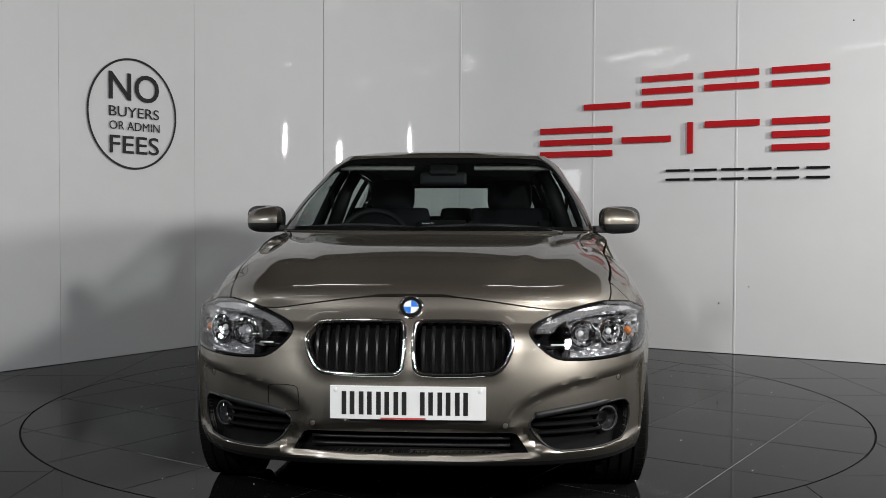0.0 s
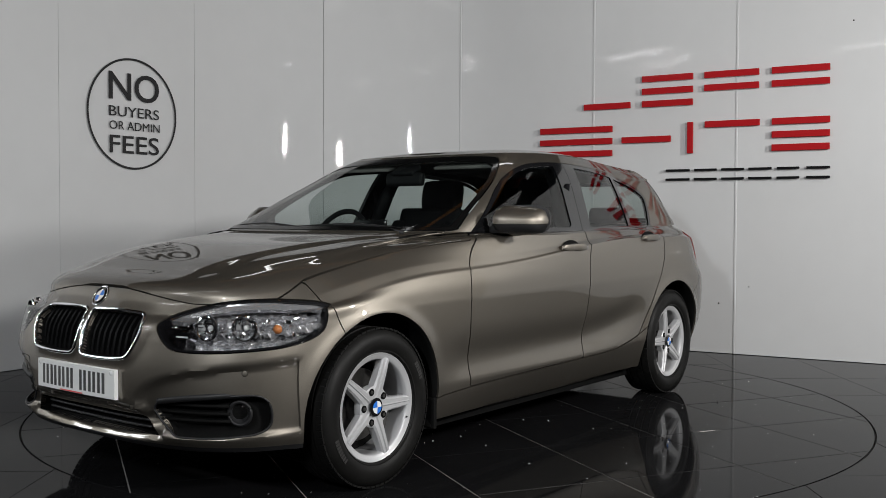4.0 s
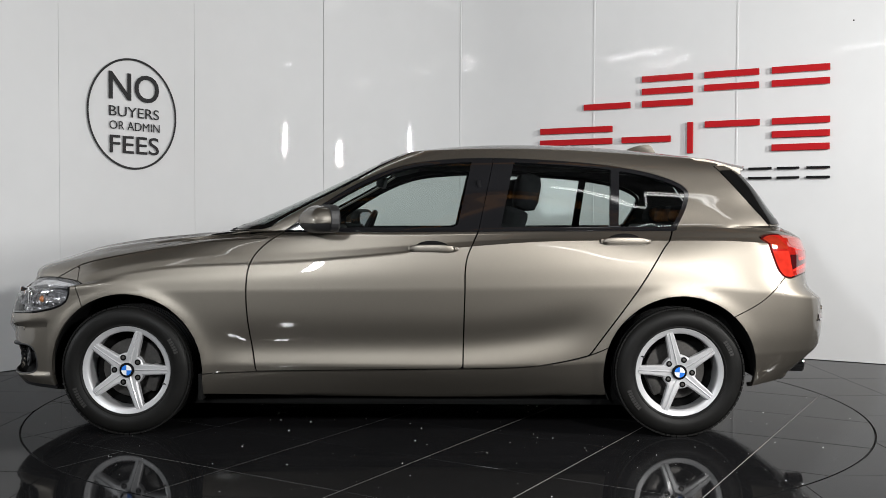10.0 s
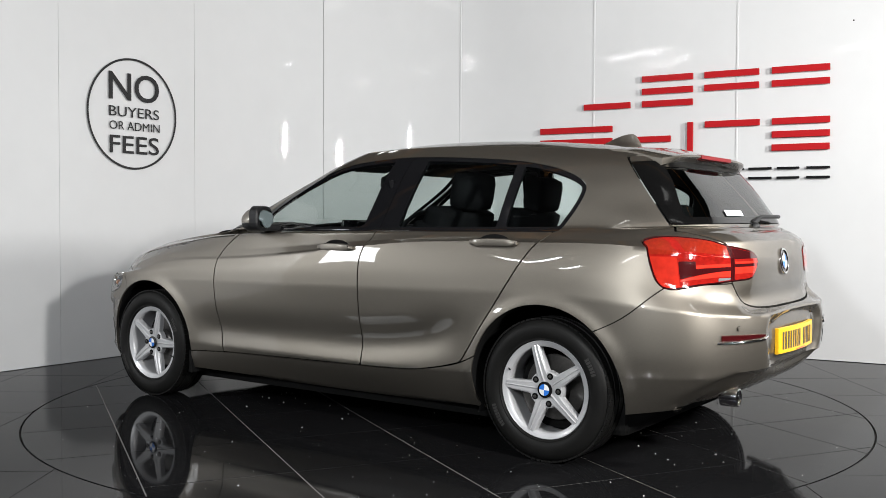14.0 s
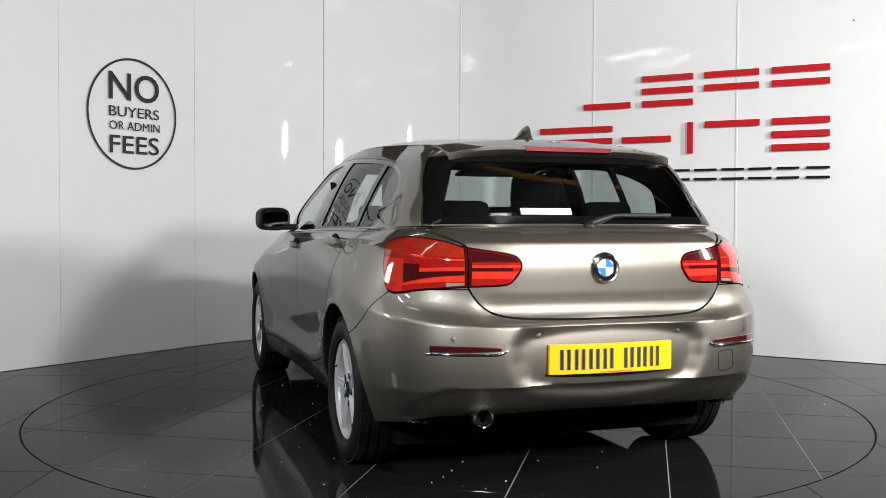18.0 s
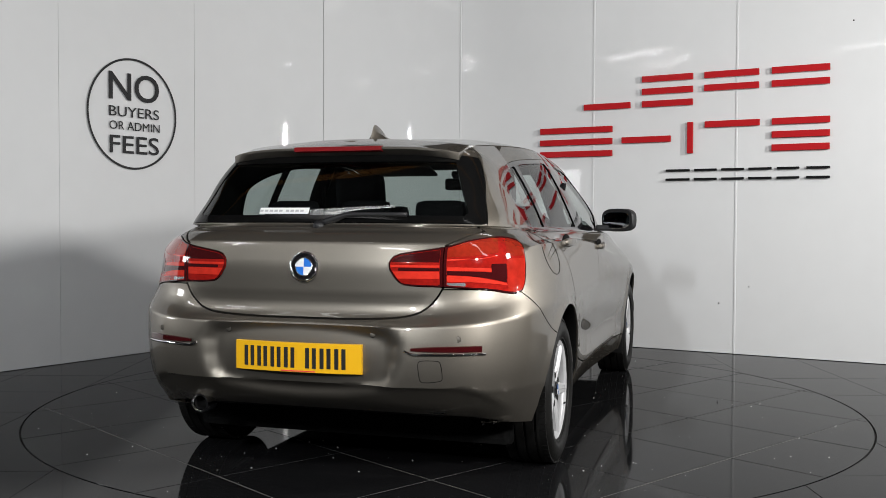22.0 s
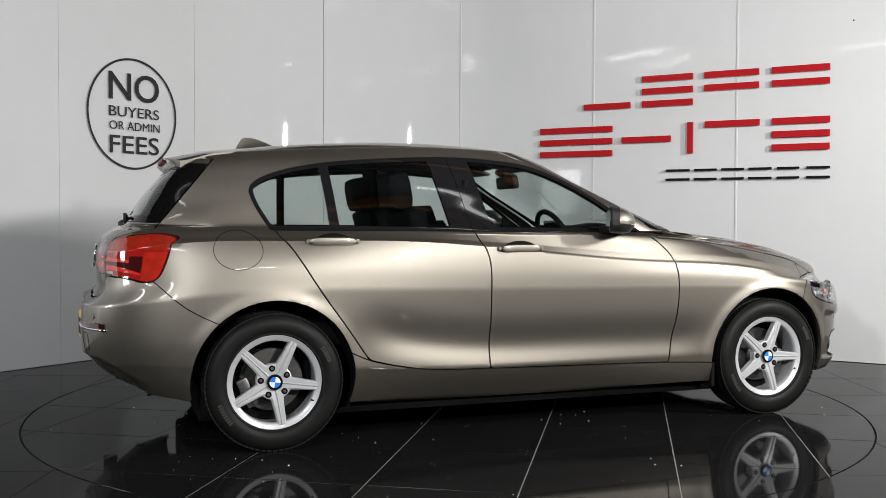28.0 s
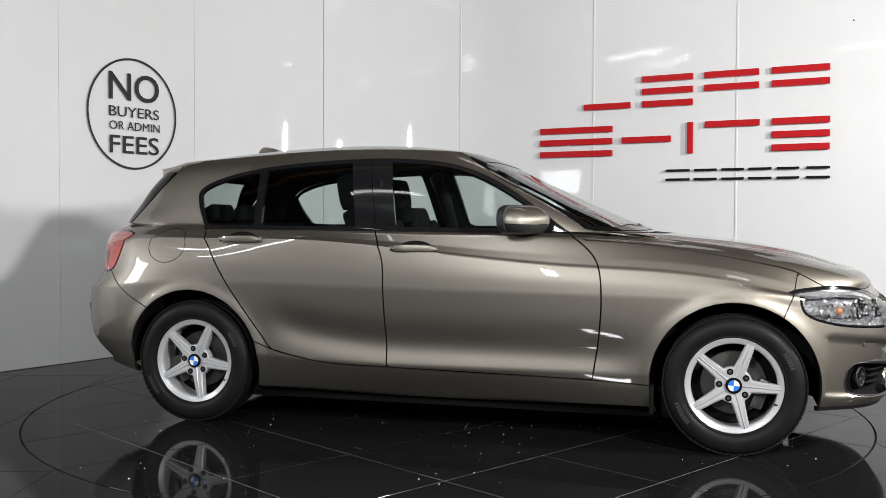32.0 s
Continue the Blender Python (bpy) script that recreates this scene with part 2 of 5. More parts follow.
def sdf(poly, q):
    """Signed distance of the points q to a closed outline, negative inside."""
    a, b = poly, np.roll(poly, -1, axis=0)
    best = np.full(len(q), 1e9)
    inside = np.zeros(len(q), bool)
    for (x1, y1), (x2, y2) in zip(a, b):
        dx, dy = x2 - x1, y2 - y1
        l2 = dx * dx + dy * dy
        if l2 < 1e-14:
            continue
        t = np.clip(((q[:, 0] - x1) * dx + (q[:, 1] - y1) * dy) / l2, 0, 1)
        best = np.minimum(best, (q[:, 0] - x1 - t * dx) ** 2 + (q[:, 1] - y1 - t * dy) ** 2)
        if dy:
            hit = ((y1 > q[:, 1]) != (y2 > q[:, 1])) & (q[:, 0] < dx * (q[:, 1] - y1) / dy + x1)
            inside ^= hit
    d = np.sqrt(best)
    return np.where(inside, -d, d)


# ---------------------------------------------------------------- car body surface
# x points to the nose, y to the car's left, z up. The body is a stack of plan outlines ("hulls").
AXLE = 1.345
COLS_F, COLS_S, COLS_R = 70, 110, 60


class Hull:
    def __init__(self, xf, xa, xb, xr, w, z, nf=2.7, nr=3.8, crease=False, drop=0.0):
        self.xf, self.xa, self.xb, self.xr, self.nf, self.nr, self.crease = xf, xa, xb, xr, nf, nr, crease
        self.w, self.z, self.drop = spline(w), spline(z), drop

    def line(self):
        wa, wb = float(self.w(self.xa)), float(self.w(self.xb))
        a = np.linspace(0, math.pi / 2, COLS_F + 1)[:-1]
        # finer towards the corner
        c, s = np.cos(a), np.sin(a)
        A = self.xf - self.xa
        t = np.arctan2(s * max(wa, 1e-4), c * A)
        ct, st = np.cos(t), np.sin(t)
        r = ((ct / A) ** self.nf + (st / max(wa, 1e-4)) ** self.nf) ** (-1 / self.nf)
        front = np.stack([self.xa + r * ct, r * st], 1)
        xs = np.linspace(self.xa, self.xb, COLS_S + 1)
        side = np.stack([xs, self.w(xs)], 1)
        a = np.linspace(math.pi / 2, 0, COLS_R + 1)[1:]
        c, s = np.cos(a), np.sin(a)
        B = self.xb - self.xr
        t = np.arctan2(s * max(wb, 1e-4), c * B)
        ct, st = np.cos(t), np.sin(t)
        r = ((ct / B) ** self.nr + (st / max(wb, 1e-4)) ** self.nr) ** (-1 / self.nr)
        rear = np.stack([self.xb - r * ct, r * st], 1)
        xy = np.concatenate([front, side, rear])
        z = self.z(xy[:, 0]) - self.drop * np.clip((xy[:, 0] - 1.55) / .4, 0, 1) * (xy[:, 1] / .5) ** 2
        return np.concatenate([xy, z[:, None]], 1)


HULLS = [
    # underside tuck and lower edge
    Hull(1.97, 1.2, -1.25, -2.04, ((1.2, .76), (-1.25, .76)), ((2, .205), (1, .185), (-1, .185), (-1.7, .23), (-2.05, .30)), nf=3.3),
    Hull(2.045, 1.2, -1.25, -2.09, ((1.2, .846), (0, .768), (-1.25, .826)), ((2.04, .215), (1.6, .215), (1, .20), (-1, .20), (-1.7, .245), (-2.1, .315)), nf=3.3, crease=True),
    Hull(2.085, 1.2, -1.25, -2.135, ((1.2, .860), (0, .824), (-1.25, .850)), ((2.09, .265), (1.5, .27), (.9, .285), (-.9, .285), (-1.6, .315), (-2.13, .35)), nf=3.3),
    Hull(2.10, 1.2, -1.25, -2.174, ((1.2, .866), (0, .850), (-1.25, .872)), ((2.1, .325), (1.5, .345), (.8, .345), (-.8, .355), (-1.5, .40), (-2.17, .415)), nf=3.3, crease=True),
    Hull(2.112, 1.2, -1.25, -2.184, ((1.2, .872), (.5, .858), (-.5, .854), (-1.25, .884)), ((2.1, .42), (1.4, .46), (.8, .47), (-.8, .47), (-1.5, .49), (-2.17, .49)), nf=3.3),
    Hull(2.108, 1.2, -1.25, -2.187, ((1.2, .878), (.4, .872), (-.5, .870), (-1.25, .889)), ((2.1, .52), (1.4, .59), (.8, .60), (-.8, .60), (-1.5, .60), (-2.17, .58)), nf=3.3),
    Hull(2.085, 1.2, -1.25, -2.178, ((1.2, .879), (.4, .882), (-.5, .882), (-1.25, .890)), ((2.1, .61), (1.4, .69), (.8, .71), (-.8, .73), (-1.5, .73), (-2.17, .655)), nf=3.3, crease=True),
    Hull(2.062, 1.2, -1.25, -2.125, ((1.2, .872), (.4, .879), (-.5, .879), (-1.25, .872)), ((2.06, .665), (1.4, .745), (.8, .775), (-.8, .84), (-1.5, .84), (-2.1, .70)), nf=3.3),
    # shoulder crease
    Hull(2.040, 1.2, -1.25, -2.105, ((1.2, .858), (.4, .868), (-.5, .865), (-1.25, .832)), ((2.04, .700), (1.75, .706), (1.5, .750), (1.2, .803), (.6, .840), (-.2, .912), (-.7, .950), (-1.3, .955), (-1.75, .945), (-2.1, .89)), crease=True),
    Hull(2.015, 1.2, -1.25, -2.085, ((1.2, .825), (.4, .850), (-.5, .834), (-1.25, .797)), ((2.02, .742), (1.9, .738), (1.75, .742), (1.5, .795), (1.2, .85), (.6, .885), (-.2, .94), (-.7, .965), (-1.3, .970), (-1.75, .968), (-2.1, .965)), crease=True),
    # bonnet edge and waist
    Hull(1.985, 1.15, -1.25, -2.035, ((1.15, .745), (.75, .80), (.4, .827), (-.5, .814), (-1.25, .763)), ((2, .790), (1.93, .788), (1.75, .803), (1.5, .852), (1.2, .908), (.85, .950), (.55, .966), (-.3, .977), (-1.3, .992), (-2.04, 1.0)), nf=3.6, drop=.018),
    Hull(1.80, 1.05, -1.25, -2.01, ((1.05, .66), (.7, .765), (.4, .815), (-.5, .808), (-1.25, .750)), ((1.80, .850), (1.5, .896), (1.05, .950), (.7, .972), (.4, .98), (-.3, .985), (-1.3, 1.0), (-2.0, 1.01)), nf=3.6),
    Hull(1.45, .95, -1.25, -1.995, ((.95, .655), (.6, .76), (.3, .805), (-.5, .801), (-1.25, .738)), ((1.45, .929), (1.2, .950), (.8, .972), (.5, .985), (-.3, .992), (-1.3, 1.006), (-2.0, 1.02)), nf=2.7),
    Hull(1.12, .75, -1.25, -1.98, ((.75, .69), (.5, .765), (.2, .796), (-.5, .795), (-1.25, .729)), ((1.12, .966), (.8, .982), (.5, .992), (-.3, .998), (-1.3, 1.012), (-2.0, 1.025)), nf=2.7),
    # glasshouse
    Hull(.965, .50, -1.25, -1.965, ((.50, .755), (.2, .788), (-.5, .786), (-1.25, .718)), ((.99, .990), (.5, 1.0), (-.3, 1.003), (-1.3, 1.017), (-1.97, 1.032)), nf=3.4, nr=5, crease=True),
    Hull(.63, .20, -1.22, -1.905, ((.2, .732), (-.5, .740), (-1.22, .668)), ((.65, 1.125), (-.3, 1.125), (-1.97, 1.13)), nf=4.2, nr=5.2),
    Hull(.355, -.02, -1.18, -1.82, ((0, .672), (-.5, .687), (-1.2, .610)), ((.37, 1.255), (-.3, 1.25), (-1.97, 1.235)), nf=4.2, nr=6.5),
    Hull(.13, -.2, -1.15, -1.735, ((-.2, .608), (-.6, .618), (-1.15, .555)), ((.13, 1.365), (-.3, 1.36), (-1.1, 1.343), (-1.72, 1.325)), nf=4.2, nr=7),
    Hull(.04, -.25, -1.12, -1.69, ((-.2, .552), (-.6, .560), (-1.12, .50)), ((.04, 1.402), (-.3, 1.415), (-.7, 1.416), (-1.1, 1.400), (-1.67, 1.361)), nf=4.2, nr=7, crease=True),
    Hull(0.0, -.3, -1.1, -1.64, ((-.2, .42), (-1.1, .38)), ((0, 1.416), (-.4, 1.445), (-.9, 1.441), (-1.64, 1.380)), nf=2.9),
    Hull(-.01, -.3, -1.1, -1.64, ((-.2, .22), (-1.1, .2)), ((0, 1.420), (-.4, 1.456), (-.9, 1.452), (-1.64, 1.389)), nf=2.9),
    Hull(-.02, -.3, -1.1, -1.64, ((-.2, .0), (-1.1, .0)), ((0, 1.421), (-.4, 1.459), (-.9, 1.455), (-1.64, 1.392)), nf=2.9),
]
V_EDGE, V_BASE, V_RAIL = 10, 14, 18     # hull numbers: bonnet edge, glass base, roof rail


def body_grid(per=8):
    L = np.array([h.line() for h in HULLS])           # levels x columns x 3
    n = len(L)
    d = np.linalg.norm(np.diff(L, axis=0), axis=2, keepdims=True) + 1e-6
    sl = np.diff(L, axis=0) / d
    T = np.zeros_like(L)
    T[0], T[-1] = sl[0], sl[-1]
    for i in range(1, n - 1):
        T[i] = (sl[i - 1] * d[i] + sl[i] * d[i - 1]) / (d[i] + d[i - 1])
    rows, vs = [], []
    for i in range(n - 1):
        ta = 0.85 * sl[i] + 0.15 * T[i] if HULLS[i].crease else T[i]
        tb = 0.85 * sl[i] + 0.15 * T[i + 1] if HULLS[i + 1].crease else T[i + 1]
        for k in range(per):
            t = k / per
            rows.append((2 * t ** 3 - 3 * t ** 2 + 1) * L[i] + (t ** 3 - 2 * t ** 2 + t) * d[i] * ta + (3 * t ** 2 - 2 * t ** 3) * L[i + 1] + (t ** 3 - t ** 2) * d[i] * tb)
            vs.append(i + t)
    rows.append(L[-1])
    vs.append(n - 1.0)
    return np.array(rows), np.array(vs)


def soft_step(d, w):
    t = np.clip(0.5 - d / w, 0, 1)
    return t * t * (3 - 2 * t)


def dent(G):
    """Pressed-in and raised shapes of the two bumpers and the doors."""
    x, y, z = G[..., 0], G[..., 1], G[..., 2]
    flat = np.stack([y.ravel(), z.ravel()], 1)
    rear = (x < -1.9)
    front = (x > 1.75)
    # rear number plate recess
    d = sdf(smooth_loop([(-.35, .612), (.35, .612), (.315, .445), (-.315, .445)], 4), flat).reshape(x.shape)
    x += np.where(rear, 0.032 * soft_step(d - .02, .06), 0)
    # undercut at the foot of the tailgate
    t = np.clip((.768 - z) / .012, 0, 1) * np.clip((z - .664) / .010, 0, 1)
    x += np.where(rear & (y < .60), t * (.004 + .22 * np.clip(.768 - z, 0, .09)) * soft_step(y - .50, .10), 0)
    # rear lower valance, set back
    d = z - (0.425 - 0.10 * np.clip((np.abs(y) - .60) / .16, 0, 1) ** 2)
    x += np.where(rear & (y < .78), np.clip((.77 - y) / .14, 0, 1) * (0.020 + .36 * np.clip(.415 - z, 0, .12)) * soft_step(d, .018), 0)
    # front lower intake and fog pockets
    d = sdf(smooth_loop([(-.385, .345), (.385, .345), (.425, .258), (-.425, .258)], 4), flat).reshape(x.shape)
    x -= np.where(front, 0.03 * soft_step(d, .03), 0)
    d = sdf(smooth_loop(FOG_DENT, 4), flat).reshape(x.shape)
    x -= np.where(front, 0.027 * soft_step(d, .022), 0)
    # raised kidney surrounds
    d = sdf(smooth_loop(KIDNEY, 4), flat).reshape(x.shape)
    x += np.where(front, 0.014 * soft_step(d - .01, .06), 0)
    # two creases run up the bonnet, its middle stands a little proud
    lev = GRID_V[:, None]
    lid = np.clip((lev - 10.4) / .8, 0, 1) * np.clip((14.0 - lev) / .7, 0, 1) * np.clip((x - .90) / .15, 0, 1)
    z += .012 * lid * soft_step(y - (.36 + .22 * np.clip(1.85 - x, 0, 1)), .07)
    G[..., 2] = z
    # narrow ledge above the shoulder crease
    up = np.maximum(lev - 8, 0)
    y -= np.where(y > .5, .0050 * np.clip(up / .25, 0, 1) * np.exp(-up / .9) * np.clip((1.50 - x) / .35, 0, 1) * np.clip((x + 1.80) / .25, 0, 1), 0)
    # wheel arch flare
    for ax in (AXLE, -AXLE):
        r = np.hypot(x - ax, z - .316)
        y += np.where((y > .6) & (z < .80), 0.010 * np.exp(-((r - .375) / .03) ** 2), 0)
    # door hollow above the sill
    sweep = .43 + .12 * np.clip((-x - .1) / .8, 0, 1) ** 2
    y -= np.where((y > .6), 0.017 * np.exp(-((z - sweep) / .085) ** 2) * soft_step(np.abs(x) - .88, .3), 0)
    G[..., 0], G[..., 1] = x, y
    return G


KIDNEY = [(.016, .690), (.036, .708), (.30, .704), (.335, .682), (.348, .638), (.318, .565), (.28, .542), (.052, .537), (.022, .556)]
FOG_DENT = [(.36, .395), (.42, .455), (.55, .497), (.75, .528), (.92, .545), (.92, .33), (.78, .285), (.46, .278), (.40, .305)]
FOG_POCKET = [(.405, .360), (.44, .398), (.70, .424), (.748, .420), (.766, .39), (.760, .31), (.725, .280), (.52, .270), (.46, .290)]

GRID, GRID_V = body_grid()
GRID = dent(GRID.copy())


class Sheet:
    """A bit of body skin: rows of x, y, z, normal, column, level, and its faces."""

    def __init__(self, data, faces):
        self.data, self.faces = data, faces

    def cut(self, f, gap=0.0):
        """Split at f = 0 (f per row); returns the sheets where f < -gap and where f > gap."""
        return self.clip(f + gap), self.clip(gap - f)

    def clip(self, f):
        keep = f < 0
        data = [self.data]
        extra, cache, out = [], {}, []
        base = len(self.data)

        def mid(a, b):
            k = (a, b) if a < b else (b, a)
            if k not in cache:
                t = f[a] / (f[a] - f[b])
                cache[k] = base + len(extra)
                extra.append(self.data[a] * (1 - t) + self.data[b] * t)
            return cache[k]
        for face in self.faces:
            ins = [keep[i] for i in face]
            if all(ins):
                out.append(face)
            elif any(ins):
                g = []
                for i, a in enumerate(face):
                    b = face[(i + 1) % len(face)]
                    if keep[a]:
                        g.append(a)
                    if keep[a] != keep[b]:
                        g.append(mid(a, b))
                if len(g) > 2:
                    out.append(tuple(g))
        if extra:
            data.append(np.array(extra))
        s = Sheet(np.concatenate(data), out)
        return s.tidy()

    def tidy(self):
        used = sorted({i for f in self.faces for i in f})
        if not used:
            return Sheet(self.data[:0], [])
        m = {a: i for i, a in enumerate(used)}
        return Sheet(self.data[used], [tuple(m[i] for i in f) for f in self.faces])

    @property
    def xz(self):
        return self.data[:, [0, 2]]

    @property
    def yz(self):
        return self.data[:, [1, 2]]

    def fine(self):
        """Every face split at its edge middles."""
        cache, out = {}, []
        n = len(self.data)
        extra = []

        def add(q):
            extra.append(q)
            return n + len(extra) - 1
        for f in self.faces:
            c = add(self.data[list(f)].mean(0))
            mids = []
            for i, a in enumerate(f):
                b = f[(i + 1) % len(f)]
                k = (min(a, b), max(a, b))
                if k not in cache:
                    cache[k] = add((self.data[a] + self.data[b]) / 2)
                mids.append(cache[k])
            for i, a in enumerate(f):
                out.append((a, mids[i], c, mids[i - 1]))
        return Sheet(np.concatenate([self.data, np.array(extra)]), out)

    def moved(self, d):
        q = self.data.copy()
        q[:, :3] += q[:, 3:6] * d
        return Sheet(q, self.faces)


def make_sheet():
    R, C = GRID.shape[:2]
    du = np.gradient(GRID, axis=1)
    dv = np.gradient(GRID, axis=0)
    # along the centre line and roof ridge the normals lie in the plane of symmetry
    nrm = np.cross(dv, du)
    nrm /= np.linalg.norm(nrm, axis=2, keepdims=True) + 1e-12
    if nrm[R // 3, C // 2, 1] < 0:
        nrm = -nrm
    nrm[:, 0, 1] = nrm[:, -1, 1] = 0
    nrm[-1] = (0, 0, 1)
    nrm /= np.linalg.norm(nrm, axis=2, keepdims=True) + 1e-12
    col = np.broadcast_to(np.arange(C)[None, :], (R, C))
    lev = np.broadcast_to(GRID_V[:, None], (R, C))
    ln = np.linalg.norm(np.diff(GRID, axis=1), axis=2)
    arc = np.concatenate([np.zeros((R, 1)), np.cumsum(ln, 1)], 1)
    back = arc[:, -1:] - arc
    data = np.concatenate([GRID, nrm, col[..., None], lev[..., None], arc[..., None], back[..., None]], 2).reshape(-1, 10)
    faces = [(r * C + c, r * C + c + 1, (r + 1) * C + c + 1, (r + 1) * C + c) for r in range(R - 1) for c in range(C - 1)]
    return Sheet(data, faces)


FULL = make_sheet()
BVH = BVHTree.FromPolygons([Vector(p) for p in FULL.data[:, :3]], FULL.faces)


def on_nose(y, z):
    h = BVH.ray_cast(Vector((4, max(abs(y), .002), z)), Vector((-1, 0, 0)))
    return h[0].x if h[0] else 2.0


def on_tail(y, z):
    h = BVH.ray_cast(Vector((-4, max(abs(y), .002), z)), Vector((1, 0, 0)))
    return h[0].x if h[0] else -2.1


def on_side(x, z):
    h = BVH.ray_cast(Vector((x, 3, z)), Vector((0, -1, 0)))
    return h[0].y if h[0] else 0.85


def on_top(x, y):
    h = BVH.ray_cast(Vector((x, max(abs(y), .002), 4)), Vector((0, 0, -1)))
    return h[0].z if h[0] else 1.0


def panel(name, sheets, material, parent, label="", depth=0.012, both=False, sign=1):
    """A pressed panel out of skin sheets, with its edges folded inwards. both: mirrored over the middle in one mesh."""
    vs, fs = [], []
    for sh in sheets:
        if not sh.faces:
            continue
        for sg in ((1, -1) if both else (sign,)):
            o = len(vs)
            P = sh.data[:, :3] * (1, sg, 1)
            N = sh.data[:, 3:6] * (1, sg, 1)
            vs.extend(P)
            edges = {}
            for f in sh.faces:
                g = [o + i for i in f]
                fs.append(g if sg > 0 else g[::-1])
                for i in range(len(f)):
                    a, b = f[i], f[(i + 1) % len(f)]
                    if (b, a) in edges:
                        del edges[(b, a)]
                    else:
                        edges[(a, b)] = 1
            inner = {}
            for a, b in edges:
                if both and abs(sh.data[a, 1]) < 1e-4 and abs(sh.data[b, 1]) < 1e-4:
                    continue
                for i in (a, b):
                    if i not in inner:
                        inner[i] = len(vs)
                        vs.append(P[i] - N[i] * depth)
                q = [o + b, o + a, inner[a], inner[b]]
                fs.append(q if sg > 0 else q[::-1])
    me = bpy.data.meshes.new(name)
    me.from_pydata([tuple(v) for v in vs], [], [tuple(f) for f in fs])
    if both:
        bm = bmesh.new()
        bm.from_mesh(me)
        bmesh.ops.remove_doubles(bm, verts=[v for v in bm.verts if abs(v.co.y) < 1e-3], dist=2e-4)
        bm.to_mesh(me)
        bm.free()
    me.materials.append(material)
    me.polygons.foreach_set("use_smooth", [True] * len(me.polygons))
    me.set_sharp_from_angle(angle=radians(40))
    ob = new(name, me)
    ob.parent = parent
    if label:
        ob["label"] = label
    return ob


def arc_front(x, y, z):
    """Distance along the skin from the nose's middle to the point next to (x, y, z)."""
    i = np.argmin(((FULL.data[:, :3] - (x, y, z)) ** 2).sum(1))
    return FULL.data[i, 8]


def arc_rear(x, y, z):
    i = np.argmin(((FULL.data[:, :3] - (x, y, z)) ** 2).sum(1))
    return FULL.data[i, 9]


# ---------------------------------------------------------------- car: cutting the skin into panels
DLO = smooth_loop([(.60, .990, 1), (.33, 1.182), (.16, 1.275), (-.01, 1.333), (-.21, 1.360), (-.44, 1.368), (-.81, 1.352), (-1.09, 1.325),
                   (-1.31, 1.275), (-1.425, 1.210), (-1.415, 1.13), (-1.345, 1.002, 1)])
WINDSCREEN = smooth_loop([(-.742, 1.004, 1), (.742, 1.004, 1), (.70, 1.125), (.635, 1.255), (.556, 1.355), (.49, 1.383), (0, 1.390), (-.49, 1.383), (-.556, 1.355), (-.635, 1.255), (-.70, 1.125)], 5)
REAR_GLASS = smooth_loop([(0, 1.040), (.55, 1.038), (.72, 1.034), (.80, 1.05), (.78, 1.12), (.68, 1.28), (.60, 1.305), (.48, 1.317), (0, 1.322), (-.48, 1.317), (-.60, 1.305), (-.68, 1.28), (-.78, 1.12), (-.80, 1.05), (-.72, 1.034), (-.55, 1.038)], 5)
TAILGATE = smooth_loop([(0, .676), (.33, .682), (.45, .70), (.512, .745), (.546, .80, 1), (.546, .955, 1), (.66, 1.012), (.80, 1.03), (.80, 1.12), (.70, 1.28), (.60, 1.325), (.50, 1.343), (0, 1.356),
                        (-.50, 1.343), (-.60, 1.325), (-.70, 1.28), (-.80, 1.12), (-.80, 1.03), (-.66, 1.012), (-.546, .955, 1), (-.546, .80, 1), (-.512, .745), (-.45, .70), (-.33, .682)], 5)


def glass_edge(S):
    """Signed distance to the side edge of the rear window, which leans forwards."""
    return (S.data[:, 0] + 1.825 - .83 * (S.data[:, 2] - 1.045)) * .78


HEAD_OUT = [(2.014, .407, .675), (1.97, .50, .724), (1.88, .64, .754), (1.74, .76, .757), (1.565, .84, .724), (1.63, .825, .645), (1.74, .785, .600), (1.87, .68, .582), (1.96, .53, .578), (1.985, .47, .594)]
TAIL_OUT = [(-1.74, .757, .957), (-1.80, .765, .978), (-1.90, .72, .988), (-1.98, .64, .976), (-2.02, .545, .950), (-2.06, .40, .928), (-2.07, .362, .915), (-2.08, .350, .88), (-2.085, .362, .828), (-2.085, .395, .808), (-2.06, .545, .800), (-1.97, .68, .788), (-1.865, .777, .777), (-1.80, .772, .865)]
HEAD = smooth_loop([(arc_front(*p), p[2]) for p in HEAD_OUT], 6)
TAIL = smooth_loop([(arc_rear(*p), p[2]) for p in TAIL_OUT], 6)
TAIL_SPLIT = arc_rear(-2.05, .546, .87)
FRONT_DOOR = smooth_loop([(-.40, 1.08, 1), (-.36, .985), (-.308, .86), (-.300, .70), (-.292, .326, 1), (.715, .312, 1), (.747, .53), (.757, .695), (.743, .83), (.70, .905), (.60, .985), (.52, 1.03, 1), (.3, 1.08, 1)], 6)
REAR_DOOR = smooth_loop([(-.40, 1.08, 1), (-.36, .985), (-.308, .86), (-.300, .70), (-.292, .326, 1), (-.6, .338), (-.783, .367), (-.906, .398, 1), (-1.0, .531), (-1.137, .722), (-1.26, .913), (-1.325, 1.005), (-1.3, 1.08, 1)], 6)
SILL_TOP = spline(((1.05, .296), (.72, .310), (0, .318), (-.29, .326), (-.6, .338), (-.783, .367), (-.906, .398), (-1.0, .44)))
